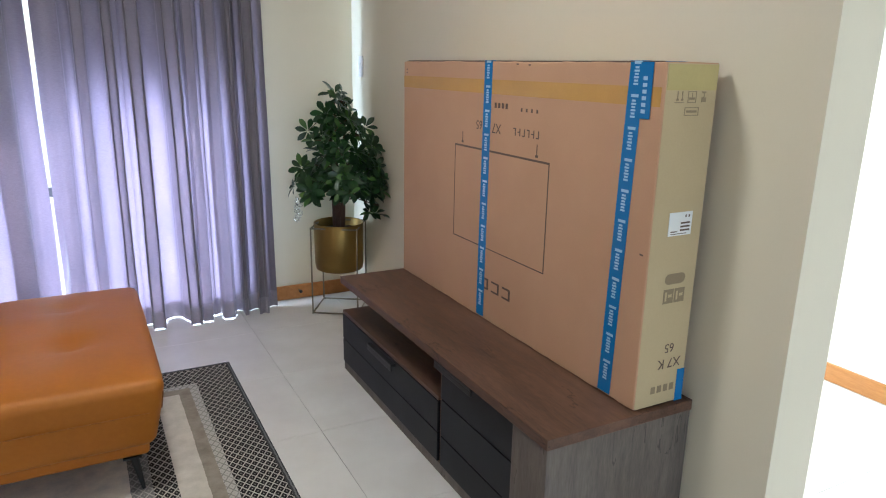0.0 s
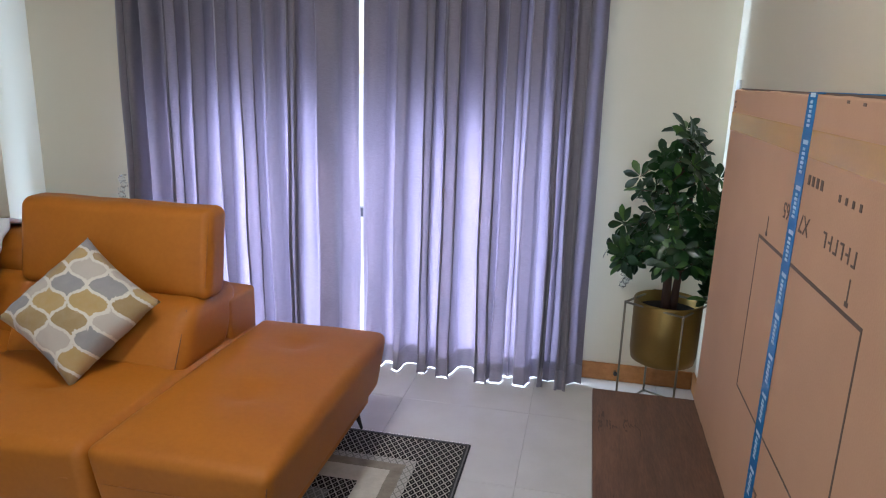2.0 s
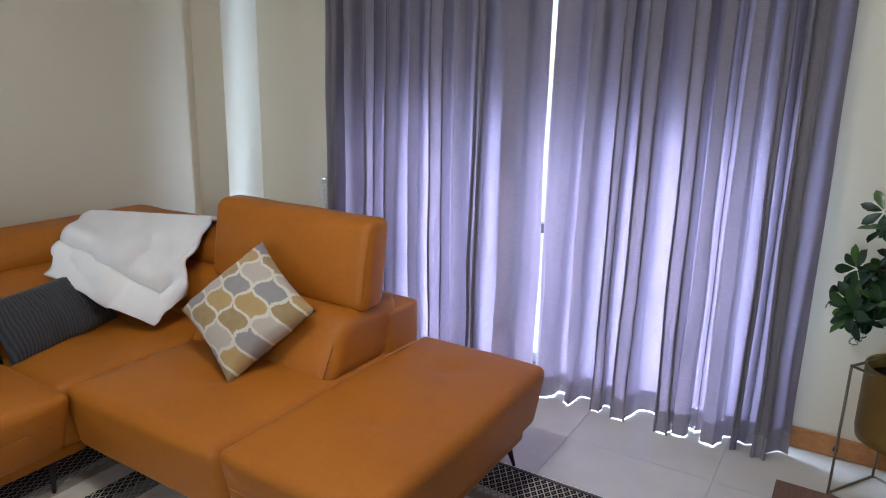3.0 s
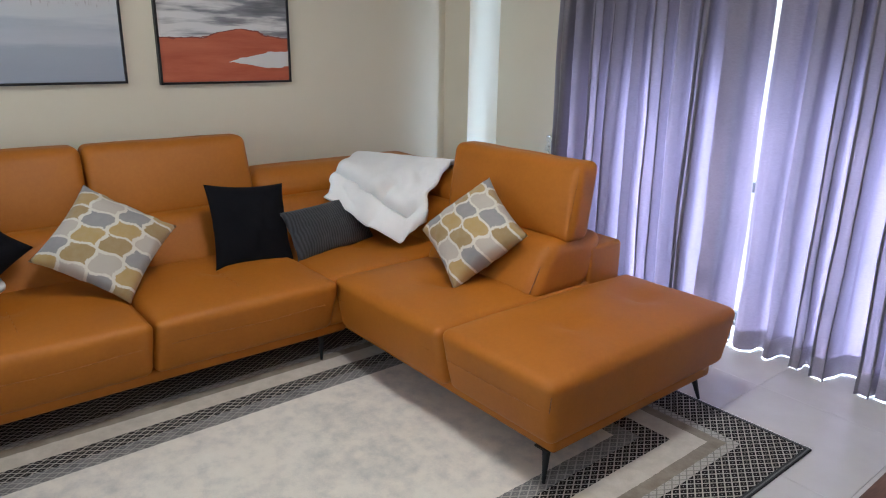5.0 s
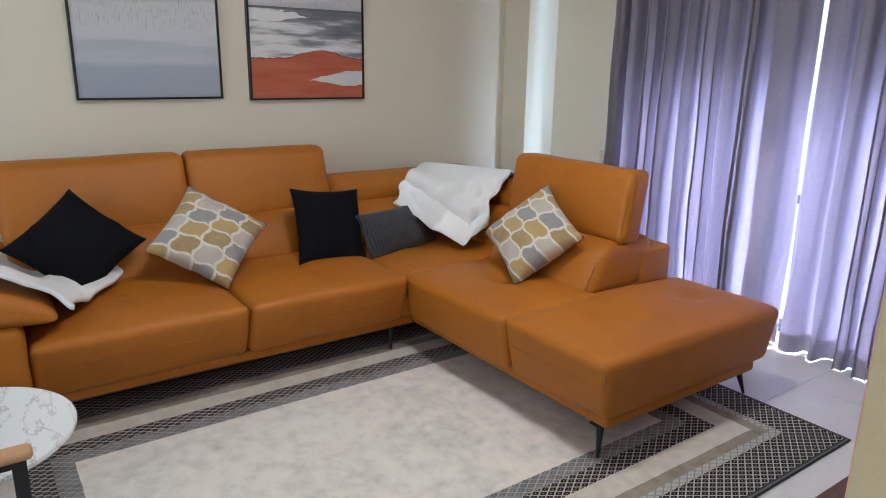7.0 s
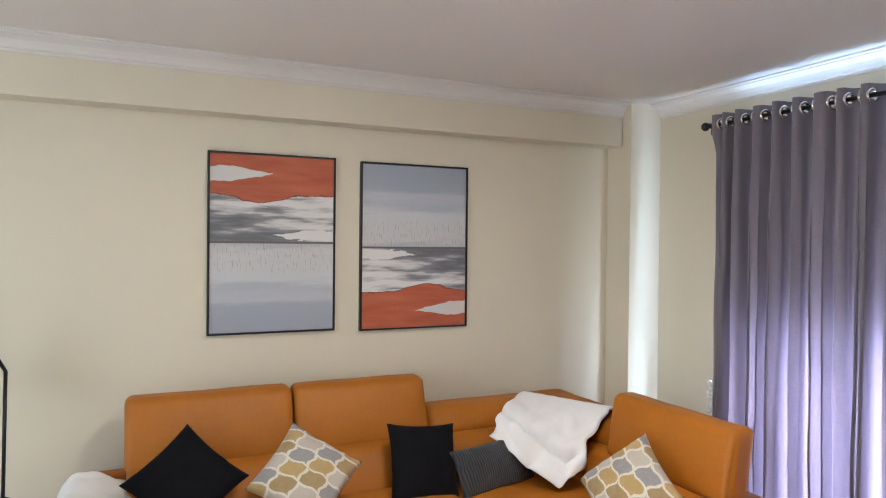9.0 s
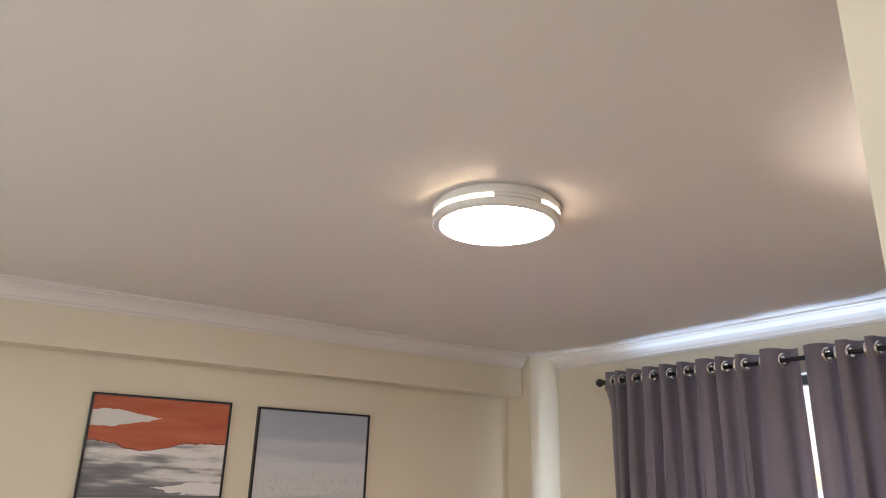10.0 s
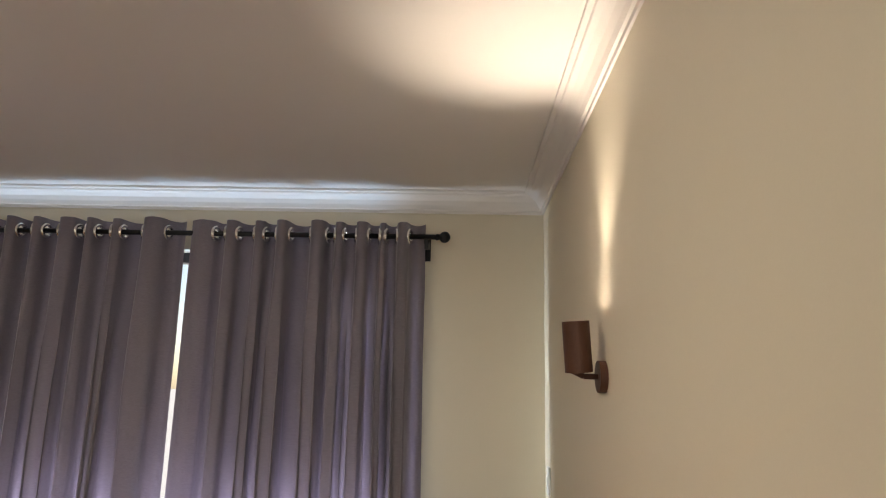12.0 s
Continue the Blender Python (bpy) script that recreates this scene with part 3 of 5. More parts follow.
def window(name, x0, x1, z0, z1, y, label):
    ob = tagged(thing(name, label, "window", ((x0 + x1) / 2, y, z0)), kind="structure")
    bm = bmesh.new()
    for a, b, c, d in ((x0 + 0.001, x0 + 0.05, z0, z1), (x1 - 0.05, x1 - 0.001, z0, z1), (x0 + 0.05, x1 - 0.05, z0 + 0.001, z0 + 0.05), (x0 + 0.05, x1 - 0.05, z1 - 0.05, z1 - 0.001), ((x0 + x1) / 2 - 0.02, (x0 + x1) / 2 + 0.02, z0 + 0.05, z1 - 0.05)):
        box(bm, a, b, y - 0.03, y + 0.03, c, d)
    part("window_frame", bm, WHITE, ob)


# made-up opening out of view, holding the fill lamp for the room
window("window_1", -0.75, 1.65, 0.35, 2.25, WS - 0.1, "unseen white framed window added at the back of the room")
# assumed, unseen: frames the lamp that lights the hall
window("window_2", 1.9, 3.0, 0.85, 2.15, WN + 0.12, "white framed window assumed out of view at the end of the hall")

# ---- curtains on their rod ----
ROD_Y, ROD_Z = 4.07, 2.550
rail = thing("curtain_rod", "black metal curtain rod with ball finials", "curtain rod", (-0.22, ROD_Y, ROD_Z))
part("pole", rod((-1.545, ROD_Y, ROD_Z), (1.0, ROD_Y, ROD_Z), 0.0125), BLACK, rail, smooth=True)
for s, x in ((-1, -1.545), (1, 1.0)):
    bm = rod((x, ROD_Y, ROD_Z), (x + s * 0.02, ROD_Y, ROD_Z), 0.017, 0.012)
    bmesh.ops.create_uvsphere(bm, u_segments=20, v_segments=12, radius=0.027, matrix=Matrix.Translation((x + s * 0.04, ROD_Y, ROD_Z)))
    part("finial", bm, BLACK, rail, smooth=True)
for x in (-1.515, 0.955):
    bm = bmesh.new()
    box(bm, x - 0.012, x + 0.012, ROD_Y - 0.008, WN - 0.008, ROD_Z - 0.034, ROD_Z - 0.014, 0.003)
    box(bm, x - 0.014, x + 0.014, WN - 0.008, WN - 0.001, ROD_Z - 0.09, ROD_Z + 0.03, 0.002)
    box(bm, x - 0.009, x + 0.009, ROD_Y - 0.016, ROD_Y + 0.016, ROD_Z - 0.06, ROD_Z - 0.012, 0.002)
    part("bracket", bm, BLACK, rail)


def curtain(x0, x1, eyelets, seed, label, flare=0.0, outer=0):
    """An eyelet curtain from x0 to x1, threaded at the given places; its outer edge (u = 0 or 1) turns back towards the wall."""
    rng = random.Random(seed)
    places = [eyelets[0]]
    for a, b in zip(eyelets, eyelets[1:]):
        places += [a + (b - a) * rng.uniform(0.42, 0.60), b]
    cuts = [0.0] + [(x - x0) / (x1 - x0) for x in places] + [1.0]
    count = len(cuts) - 1
    extra = [rng.uniform(-1.2, 1.2) for _ in range(count)]
    bend = [rng.uniform(0.0, 0.16) for _ in range(count)]
    depth = [rng.uniform(0.7, 1.3) for _ in range(count)]
    for k in (0, -1):
        extra[k], depth[k] = 0.0, 0.6
    drift = [0.0] + [rng.uniform(-1, 1) for _ in range(count - 1)] + [0.0]
    top = 2.61

    def shape(u, z):
        k = max(i for i in range(count) if u >= cuts[i] or i == 0)
        f = (u - cuts[k]) / (cuts[k + 1] - cuts[k])
        f = max(0.0, min(1.0, f))
        low = smoothstep(2.2, 0.0, z)
        wide = (cuts[k + 1] - cuts[k]) * (x1 - x0)
        a = (0.060 + 0.012 * low) * depth[k] * (0.3 + 0.7 * min(1.0, wide / 0.085)) * (1 if k % 2 else -1)
        s = math.sin(math.pi * f)
        y = ROD_Y + a * (s ** 0.8 if s > 0 else 0)
        y += 0.020 * extra[k] * smoothstep(2.45, 1.7, z) * math.sin(3 * math.pi * f)
        y += 0.05 * smoothstep(0.07, 0.0, abs(u - outer)) * smoothstep(2.52, 2.35, z)
        sway = drift[k] * (1 - f) + drift[k + 1] * f
        x = x0 + (x1 - x0) * u - 0.012 * extra[k] * smoothstep(2.45, 1.7, z) * math.sin(4 * math.pi * f) - (0.09 + bend[k] * smoothstep(2.5, 1.9, z)) * wide * (0 < k < count - 1) * math.sin(2 * math.pi * f) + 0.022 * low * sway + flare * low * u
        n1 = noise.noise(Vector((u * 9 + seed, z * 1.1, seed)))
        n2 = noise.noise(Vector((u * 34 + seed, z * 2.2, seed + 7)))
        crease = 0.35 + 0.65 * smoothstep(1.2, 0.1, z)
        return x + 0.010 * low * n1 + 0.007 * crease * n2, y + 0.016 * low * n1 + 0.018 * crease * n2

    rings = []
    for c in cuts[1:-1]:
        x, y = shape(c, ROD_Z)
        xa, ya = shape(c - 0.004, ROD_Z)
        xb, yb = shape(c + 0.004, ROD_Z)
        rings.append((Vector((x, y, ROD_Z)), Vector((yb - ya, xa - xb, 0))))
    zs = [0.103 + (2.48 - 0.103) * i / 46 for i in range(47)] + [2.48 + 0.130 * i / 18 for i in range(1, 19)]

    def surface(u, v):
        i = v * (len(zs) - 1)
        z = zs[min(len(zs) - 1, round(i))]
        x, y = shape(u, z)
        return (x, y, z)

    ob = thing("curtain", label, "curtain", ((x0 + x1) / 2, ROD_Y, 2.6), "curtain pair")
    bm = grid(count * 14, len(zs) - 1, surface, lambda c: all((c - r).length > 0.0245 for r, _ in rings))
    part("drape", bm, CURTAIN, ob, smooth=True)
    hz = rng.uniform(0, 9)

    def hem(u, v):
        z = 0.0045 + 0.004 * noise.noise(Vector((u * 5, hz, 0))) * (1 - v) + v * 0.0995
        x, y = shape(u, z)
        return (x, y - 0.004 * (1 - v) - 0.0015, z)

    part("hem", grid(count * 12, 5, hem), HEM, ob, "opaque doubled hem", smooth=True)
    for c, axis in rings:
        part("grommet", torus(bmesh.new(), c, axis, 0.030, 0.009), CHROME, ob, "steel eyelet ring", smooth=True)
    return ob


curtain(-1.525, -0.197, (-1.45, -1.383, -1.272, -1.13, -1.004, -0.878, -0.715, -0.623, -0.501, -0.281), 3, "lilac-grey eyelet curtain hanging drawn, glowing with daylight", 0.012, 0)
curtain(-0.172, 0.950, (-0.054, 0.057, 0.186, 0.305, 0.483, 0.566, 0.681, 0.765, 0.875), 8, "lilac-grey eyelet curtain drawn over the bright doorway", 0.02, 1)


def tieback(x, z0, z1):
    ob = thing("curtain_tieback", "clear crystal curtain tieback hung on the wall", "tieback", (x, WN, z1), "tiebacks")
    part("hook", rod((x, WN - 0.001, z1), (x, WN - 0.05, z1), 0.006), CHROME, ob, smooth=True)
    bm = bmesh.new()
    for i in range(7):
        z = z1 - 0.02 - (z1 - z0 - 0.02) * i / 6
        bmesh.ops.create_icosphere(bm, subdivisions=1, radius=0.021, matrix=Matrix.Translation((x + 0.012 * math.sin(i * 1.9), WN - 0.035, z)))
    part("bead_string", bm, CRYSTAL, ob)


tieback(-1.62, 0.70, 0.90)
tieback(1.14, 0.53, 0.66)

# ---- ceiling lamp and wall sconce ----
LX, LY, LR = 0.005, 1.955, 0.215
lampo = thing("ceiling_light", "round white flush ceiling light, switched on", "ceiling light", (LX, LY, CZ))
part("base", lathe([(0.0, 0.0), (LR - 0.012, 0.0), (LR - 0.012, -0.016), (0.0, -0.016)], (LX, LY, CZ - 0.001), 64), WHITE, lampo, smooth=False)
part("rim", lathe([(LR - 0.004, -0.014), (LR, -0.016), (LR, -0.034), (LR - 0.004, -0.036), (LR - 0.02, -0.036), (LR - 0.02, -0.014), (LR - 0.004, -0.014)], (LX, LY, CZ), 64), WHITE, lampo)
part("lower_rim", lathe([(LR - 0.004, -0.048), (LR, -0.050), (LR, -0.070), (LR - 0.004, -0.073), (LR - 0.024, -0.073), (LR - 0.026, -0.048), (LR - 0.004, -0.048)], (LX, LY, CZ), 64), WHITE, lampo)


def arc_band(a0, a1, r, z0, z1, thick):
    bm = bmesh.new()
    n = 24
    rows = []
    for i in range(n + 1):
        t = radians(a0 + (a1 - a0) * i / n)
        rows.append([bm.verts.new((LX + q * math.cos(t), LY + q * math.sin(t), CZ + z)) for q, z in ((r, z0), (r, z1), (r - thick, z1), (r - thick, z0))])
    for p, q in zip(rows, rows[1:]):
        for j in range(4):
            bm.faces.new((p[j], p[(j + 1) % 4], q[(j + 1) % 4], q[j]))
    bm.faces.new(rows[0]), bm.faces.new(rows[-1])
    return bm


for k in range(3):
    part("bridge", arc_band(-40 + 120 * k, 4 + 120 * k, LR, -0.048, -0.036, 0.012), WHITE, lampo)
    part("slot_light", arc_band(4 + 120 * k, 80 + 120 * k, LR - 0.006, -0.048, -0.036, 0.006), GLOW_SLOT, lampo, "glowing side slot")
part("diffuser", lathe([(LR - 0.025, -0.069), (LR - 0.03, -0.074), (LR * 0.5, -0.078), (0.001, -0.079)], (LX, LY, CZ), 64), GLOW, lampo, "glowing white diffuser", smooth=True)

sconce = thing("wall_sconce", "brown bronze wall spotlight aimed up, switched on", "wall lamp", (WT, 2.842, 1.882))
part("wall_plate", rod((WT - 0.001, 2.842, 1.882), (WT - 0.022, 2.842, 1.882), 0.044, seg=32), RUST, sconce)
part("arm", tube(bmesh.new(), [(WT - 0.02, 2.842, 1.882), (WT - 0.06, 2.842, 1.882), (WT - 0.095, 2.842, 1.898)], 0.008), RUST, sconce, smooth=True)
c0, c1 = Vector((1.452, 2.842, 1.893)), Vector((1.442, 2.828, 2.033))
bm = rod(c0, c1, 0.038, seg=32, caps=False)
bm.faces.new([v for v in bm.verts][:32])
cyl(bm, c0 + (c1 - c0) * 0.1, c1, 0.034, seg=32, caps=False)
part("shade", bm, RUST, sconce)
bm = rod(c0 + (c1 - c0) * 0.80, c0 + (c1 - c0) * 0.86, 0.032, seg=24)
part("bulb_face", bm, GLOW, sconce, "glowing bulb face")

# ---- TV bench and the boxed television on it ----
bench = thing("tv_bench", "low rustic brown oak TV bench with matt black drawers", "tv stand", (1.28, 2.2, 0))
BY0, BY1, BF = 1.365, 3.08, 1.03
part("top", slab(0.985, 1.518, 1.36, 2.975, 0.484, 0.517, bevel=0.002), RUSTIC, bench)
part("end_panel", slab(0.99, 1.518, BY0, BY0 + 0.035, 0.0, 0.4835, bevel=0.0015), RUSTIC_END, bench, "weathered grey-brown end panel")
part("front_panel", slab(1.0, 1.02, BY0 + 0.0355, 1.545, 0.0, 0.4835, bevel=0.0015), RUSTIC_END, bench)
part("plinth", slab(1.035, 1.518, 1.546, BY1, 0.0, 0.043, bevel=0.002), RUSTIC_END, bench)
part("divider", slab(1.04, 1.518, 2.045, 2.065, 0.044, 0.4835), RUSTIC, bench)
part("near_carcass", slab(1.045, 1.515, 1.546, 2.044, 0.044, 0.4825), MATT, bench)
part("low_carcass", slab(1.045, 1.515, 2.066, BY1, 0.044, 0.292), RUSTIC, bench)
part("shelf", slab(1.032, 1.518, 2.066, BY1 + 0.002, 0.293, 0.310, bevel=0.0015), RUSTIC, bench)
part("back_panel", slab(1.50, 1.515, 2.066, 2.60, 0.311, 0.4835), RUSTIC, bench)
for a, b, fronts, hz, hy in ((2.068, BY1 - 0.002, ((0.046, 0.163), (0.167, 0.291)), 0.272, 2.57), (1.548, 2.043, ((0.046, 0.163), (0.167, 0.31), (0.314, 0.482)), 0.452, 1.93)):
    for z0, z1 in fronts:
        d = part("drawer_front", slab(BF, BF + 0.0145, a, b, z0, z1, bevel=0.0015), MATT, bench)
    bm = bmesh.new()
    box(bm, BF - 0.024, BF - 0.001, hy - 0.13, hy + 0.13, hz, hz + 0.012, 0.002)
    box(bm, BF - 0.024, BF - 0.018, hy - 0.13, hy + 0.13, hz - 0.018, hz + 0.001, 0.002)
    part("handle", bm, BLACK, d, "black bar pull")

BX, BXB, B0, B1, BZ0, BZ1 = 1.300, 1.488, 1.38, 2.958, 0.518, 1.487
carton = thing("television_carton", "large brown cardboard television box strapped with blue tape", "box", (1.4, 2.17, BZ0))


def handled(w, q):
    """Knocked edges: the top and the foot of the carton run slightly uneven."""
    ragged = 0.004 * noise.noise(Vector((w.x * 3, w.y * 7, 1))) + 0.0025 * noise.noise(Vector((w.x * 9, w.y * 31, 5)))
    w.z += (ragged - 0.001) * smoothstep(0.9, 1.0, q.z) + (abs(ragged) * 1.3) * smoothstep(-0.97, -1.0, q.z)
    return w


part("carton_body", rbox(BX, BXB, B0, B1, BZ0, BZ1, 0.004, 60, handled), CARD, carton)
# the gap between the flaps is a thin dark strip, shade put into its colour
part("top_slit", slab(BX + 0.012, BX + 0.014, B0 + 0.02, B1 - 0.02, BZ1 - 0.001, BZ1 + 0.0035), INK, carton, "dark strip for the shaded slit between the closed top flaps")
part("carton_end", slab(BX + 0.004, BXB - 0.003, B0 - 0.0015, B0 + 0.001, BZ0 + 0.004, BZ1 - 0.002), CARD_END, carton, "yellowish end face")


def plate(y0, y1, z0, z1, mat, name="print_mark", d=0.0008, label=""):
    """A thin mark on the carton's long face."""
    part(name, slab(BX - d, BX, y0, y1, z0, z1), mat, carton, label)


def endplate(x0, x1, z0, z1, mat, name="print_mark", d=0.0008, label=""):
    part(name, slab(x0, x1, B0 - 0.0015 - d, B0 - 0.0015, z0, z1), mat, carton, label)


def lettering(text, size, m, material, parent, name="printed_text"):
    cu = bpy.data.curves.new("text", "FONT")
    cu.body, cu.size, cu.align_x, cu.extrude = text, size, "CENTER", 0.0003
    ob = new("text", cu)
    bpy.context.view_layer.update()
    me = bpy.data.meshes.new_from_object(ob.evaluated_get(bpy.context.evaluated_depsgraph_get()))
    bpy.data.objects.remove(ob)
    me.transform(m)
    me.materials.clear()
    me.materials.append(material)
    o = new(name, me)
    o.parent = parent
    o.matrix_parent_inverse = parent.matrix_basis.inverted()


# parcel tape round the top, then the straps
for a, b in ((B0 + 0.01, B1 - 0.002),):
    plate(a, b, 1.375, 1.425, PARCEL, "parcel_tape", 0.0006, "yellowish clear parcel tape")
endplate(BX + 0.006, BXB - 0.004, 1.418, BZ1 - 0.004, PARCEL_PALE, "parcel_tape", 0.0006)


def slanted(bm, top, foot):
    """Leans a strap on the long face: shifted by foot at the bottom and by top at the top edge."""
    for v in bm.verts:
        k = min(1.0, (v.co.z - BZ0) / (BZ1 - BZ0))
        v.co.y += foot + (top - foot) * k
    return bm


for top, foot, w in ((2.233, 2.240, 0.052), (1.482, 1.508, 0.054)):
    bm = slanted(slab(BX - 0.0016, BX - 0.0006, -w / 2, w / 2, BZ0 + 0.008, BZ1), top, foot)
    strap = part("blue_strap", bm, BLUE, carton, "printed blue packing tape")
    part("strap_over", slab(BX - 0.0016, BX + 0.15, top - w / 2, top + w / 2, BZ1 + 0.0015, BZ1 + 0.004), BLUE, strap)
    for i in range(11):
        z = BZ0 + 0.05 + 0.086 * i
        bm = bmesh.new()
        for q in range(6):
            h = 0.010 if q % 2 else 0.014
            box(bm, BX - 0.0021, BX - 0.0016, -h / 2 - 0.002, h / 2 + 0.002, z + q * 0.0085, z + q * 0.0085 + 0.0055)
        box(bm, BX - 0.0021, BX - 0.0016, -0.017, 0.012, z + 0.054, z + 0.062)
        part("strap_print", slanted(bm, top, foot), TAPEMARK, strap)
flap = part("blue_strap", slab(BX - 0.0028, BX - 0.0018, 1.422, 1.468, 1.342, BZ1), BLUE, carton, "loose end of blue tape")
bm = bmesh.new()
for i in range(6):
    box(bm, BX - 0.0033, BX - 0.0028, 1.440, 1.455, 1.356 + i * 0.017, 1.366 + i * 0.017)
part("strap_print", bm, TAPEMARK, flap)
endplate(1.458, 1.487, BZ0 + 0.001, 0.620, BLUE, "blue_strap", 0.0016, "blue tape at the lower corner")
for y, z in ((2.925, 1.452), (2.925, 1.438), (1.406, 0.978), (2.05, 1.478), (1.98, 1.476)):
    plate(y - 0.006, y + 0.006, z - 0.002, z + 0.003, INK)
# outline of a screen, with arrows
for y0, y1, z0, z1 in ((1.842, 2.469, 1.167, 1.174), (1.842, 2.469, 0.801, 0.805), (1.842, 1.847, 0.805, 1.167), (2.465, 2.469, 0.805, 1.167)):
    plate(y0, y1, z0, z1, INK)
for y in (2.41, 1.915):
    plate(y - 0.002, y + 0.002, 1.185, 1.225, INK)
    plate(y - 0.007, y + 0.007, 1.182, 1.190, INK)
# bars for the maker's words, plain numbers for the size
for i in range(6):
    plate(1.908 + i * 0.027, 1.913 + i * 0.027, 1.242, 1.268, INK)
    plate(1.913 + i * 0.027, 1.924 + i * 0.027, 1.242 + 0.011 * (i % 3), 1.246 + 0.011 * (i % 3), INK)
for i in range(4):
    plate(2.10 + i * 0.024, 2.113 + i * 0.024, 1.328, 1.346, INK)
for i in range(4):
    plate(1.92 + i * 0.03, 1.929 + i * 0.03, 1.324, 1.336, INK)
for i in range(3):
    plate(2.035 + i * 0.075, 2.088 + i * 0.075, 0.642, 0.649, INK)
    plate(2.035 + i * 0.075, 2.088 + i * 0.075, 0.679, 0.686, INK)
    plate(2.035 + i * 0.075, 2.046 + i * 0.075, 0.649, 0.679, INK)
FLIP = Matrix(((0, 0, -1, BX - 0.0006), (1, 0, 0, 0), (0, -1, 0, 0), (0, 0, 0, 1)))
for text, y, z, s in (("65", 2.288, 1.275, 0.046), ("X7", 2.167, 1.272, 0.050)):
    lettering(text, s, Matrix.Translation((0, y, z)) @ FLIP, INK, carton)
ENDFLIP = Matrix(((-1, 0, 0, 0), (0, 0, -1, B0 - 0.0022), (0, -1, 0, 0), (0, 0, 0, 1)))
for text, x, z, s in (("X7 K", 1.420, 0.662, 0.042), ("65", 1.415, 0.708, 0.038)):
    lettering(text, s, Matrix.Translation((x, 0, z)) @ ENDFLIP, INK, carton)
for i in range(4):
    endplate(1.36 + i * 0.024, 1.376 + i * 0.024, 0.560, 0.582, INK_PALE)
label = part("address_label", slab(1.362, 1.447, B0 - 0.0030, B0 - 0.0015, 1.03, 1.095), PAPER, carton, "white printed paper label")
bm = bmesh.new()
for x0, x1, z0, z1 in ((1.405, 1.440, 1.062, 1.067), (1.405, 1.440, 1.052, 1.057), (1.405, 1.440, 1.042, 1.047), (1.37, 1.395, 1.040, 1.043), (1.37, 1.43, 1.034, 1.036), (1.42, 1.425, 1.080, 1.087), (1.432, 1.437, 1.080, 1.087)):
    box(bm, x0, x1, B0 - 0.0034, B0 - 0.0030, z0, z1)
part("label_print", bm, INK, label)
# carrying hole: a flat rounded plate, its inner shade put into the colour
bm = bmesh.new()
outline = []
for cx, start in ((1.432, -90), (1.386, 90)):
    outline += [(cx + 0.0155 * math.cos(radians(start + 18 * i)), 0.905 + 0.0155 * math.sin(radians(start + 18 * i))) for i in range(11)]
outline = [bm.verts.new((x, B0 - 0.0018, z)) for x, z in outline]
deep = bmesh.ops.extrude_face_region(bm, geom=[bm.faces.new(outline)])["geom"]
bmesh.ops.translate(bm, verts=[v for v in deep if isinstance(v, bmesh.types.BMVert)], vec=(0, 0.001, 0))
part("hand_hole", bm, plain("shadowed_hole", (0.25, 0.19, 0.115), 0.9), carton, "carrying hole drawn as a flat plate in its shaded colour")
for x in (1.370, 1.412):
    endplate(x, x + 0.038, 0.834, 0.876, INK_PALE)
    endplate(x + 0.006, x + 0.012, 0.842, 0.868, CARD_END, d=0.0012)
    endplate(x + 0.018, x + 0.031, 0.852, 0.860, CARD_END, d=0.0012)
# handling signs: two arrows, an umbrella in its frame, a glass, and a small plate below
for x in (1.342, 1.358):
    endplate(x + 0.003, x + 0.006, 1.392, 1.416, INK_PALE)
    endplate(x, x + 0.009, 1.392, 1.396, INK_PALE)
endplate(1.336, 1.370, 1.386, 1.388, INK_PALE)
for q in ((1.383, 1.413, 1.386, 1.388), (1.383, 1.413, 1.414, 1.416), (1.383, 1.385, 1.388, 1.414), (1.411, 1.413, 1.388, 1.414), (1.388, 1.408, 1.394, 1.400), (1.397, 1.399, 1.400, 1.411)):
    endplate(*q, INK_PALE)
for q in ((1.433, 1.449, 1.388, 1.400), (1.440, 1.442, 1.400, 1.412), (1.434, 1.448, 1.412, 1.415)):
    endplate(*q, INK_PALE)
for q in ((1.375, 1.426, 1.353, 1.355), (1.375, 1.426, 1.373, 1.375), (1.375, 1.377, 1.355, 1.373), (1.424, 1.426, 1.355, 1.373), (1.382, 1.419, 1.361, 1.367)):
    endplate(*q, INK_PALE)

# ---- potted plant on a wire stand ----
PX, PY = 1.32, 3.945
stand = thing("plant_stand", "thin brass wire plant stand, open cube", "plant stand", (PX, PY, 0))
cor = [Vector((PX + 0.195 * math.cos(radians(13 + 90 * k)), PY + 0.195 * math.sin(radians(13 + 90 * k)), 0)) for k in range(4)]
for z in (0.006, 0.53):
    bm = bmesh.new()
    for k in range(4):
        cyl(bm, cor[k] + Vector((0, 0, z)), cor[(k + 1) % 4] + Vector((0, 0, z)), 0.005, seg=8)
    part("ring_frame", bm, WIRE, stand, smooth=True)
for k in range(4):
    part("leg", rod(cor[k], cor[k] + Vector((0, 0, 0.535)), 0.005, seg=8), WIRE, stand, smooth=True)
pot = thing("flower_pot", "brushed gold metal pot held in the wire stand", "pot", (PX, PY, 0.255))
part("pot_wall", lathe([(0.001, 0.255), (0.13, 0.255), (0.142, 0.262), (0.148, 0.30), (0.150, 0.540), (0.146, 0.546), (0.142, 0.540), (0.138, 0.30), (0.001, 0.29)], (PX, PY, 0), 56), GOLD, pot, smooth=True)
part("rim", torus(bmesh.new(), (PX, PY, 0.543), (0, 0, 1), 0.147, 0.004, 56), GOLD, pot, smooth=True)
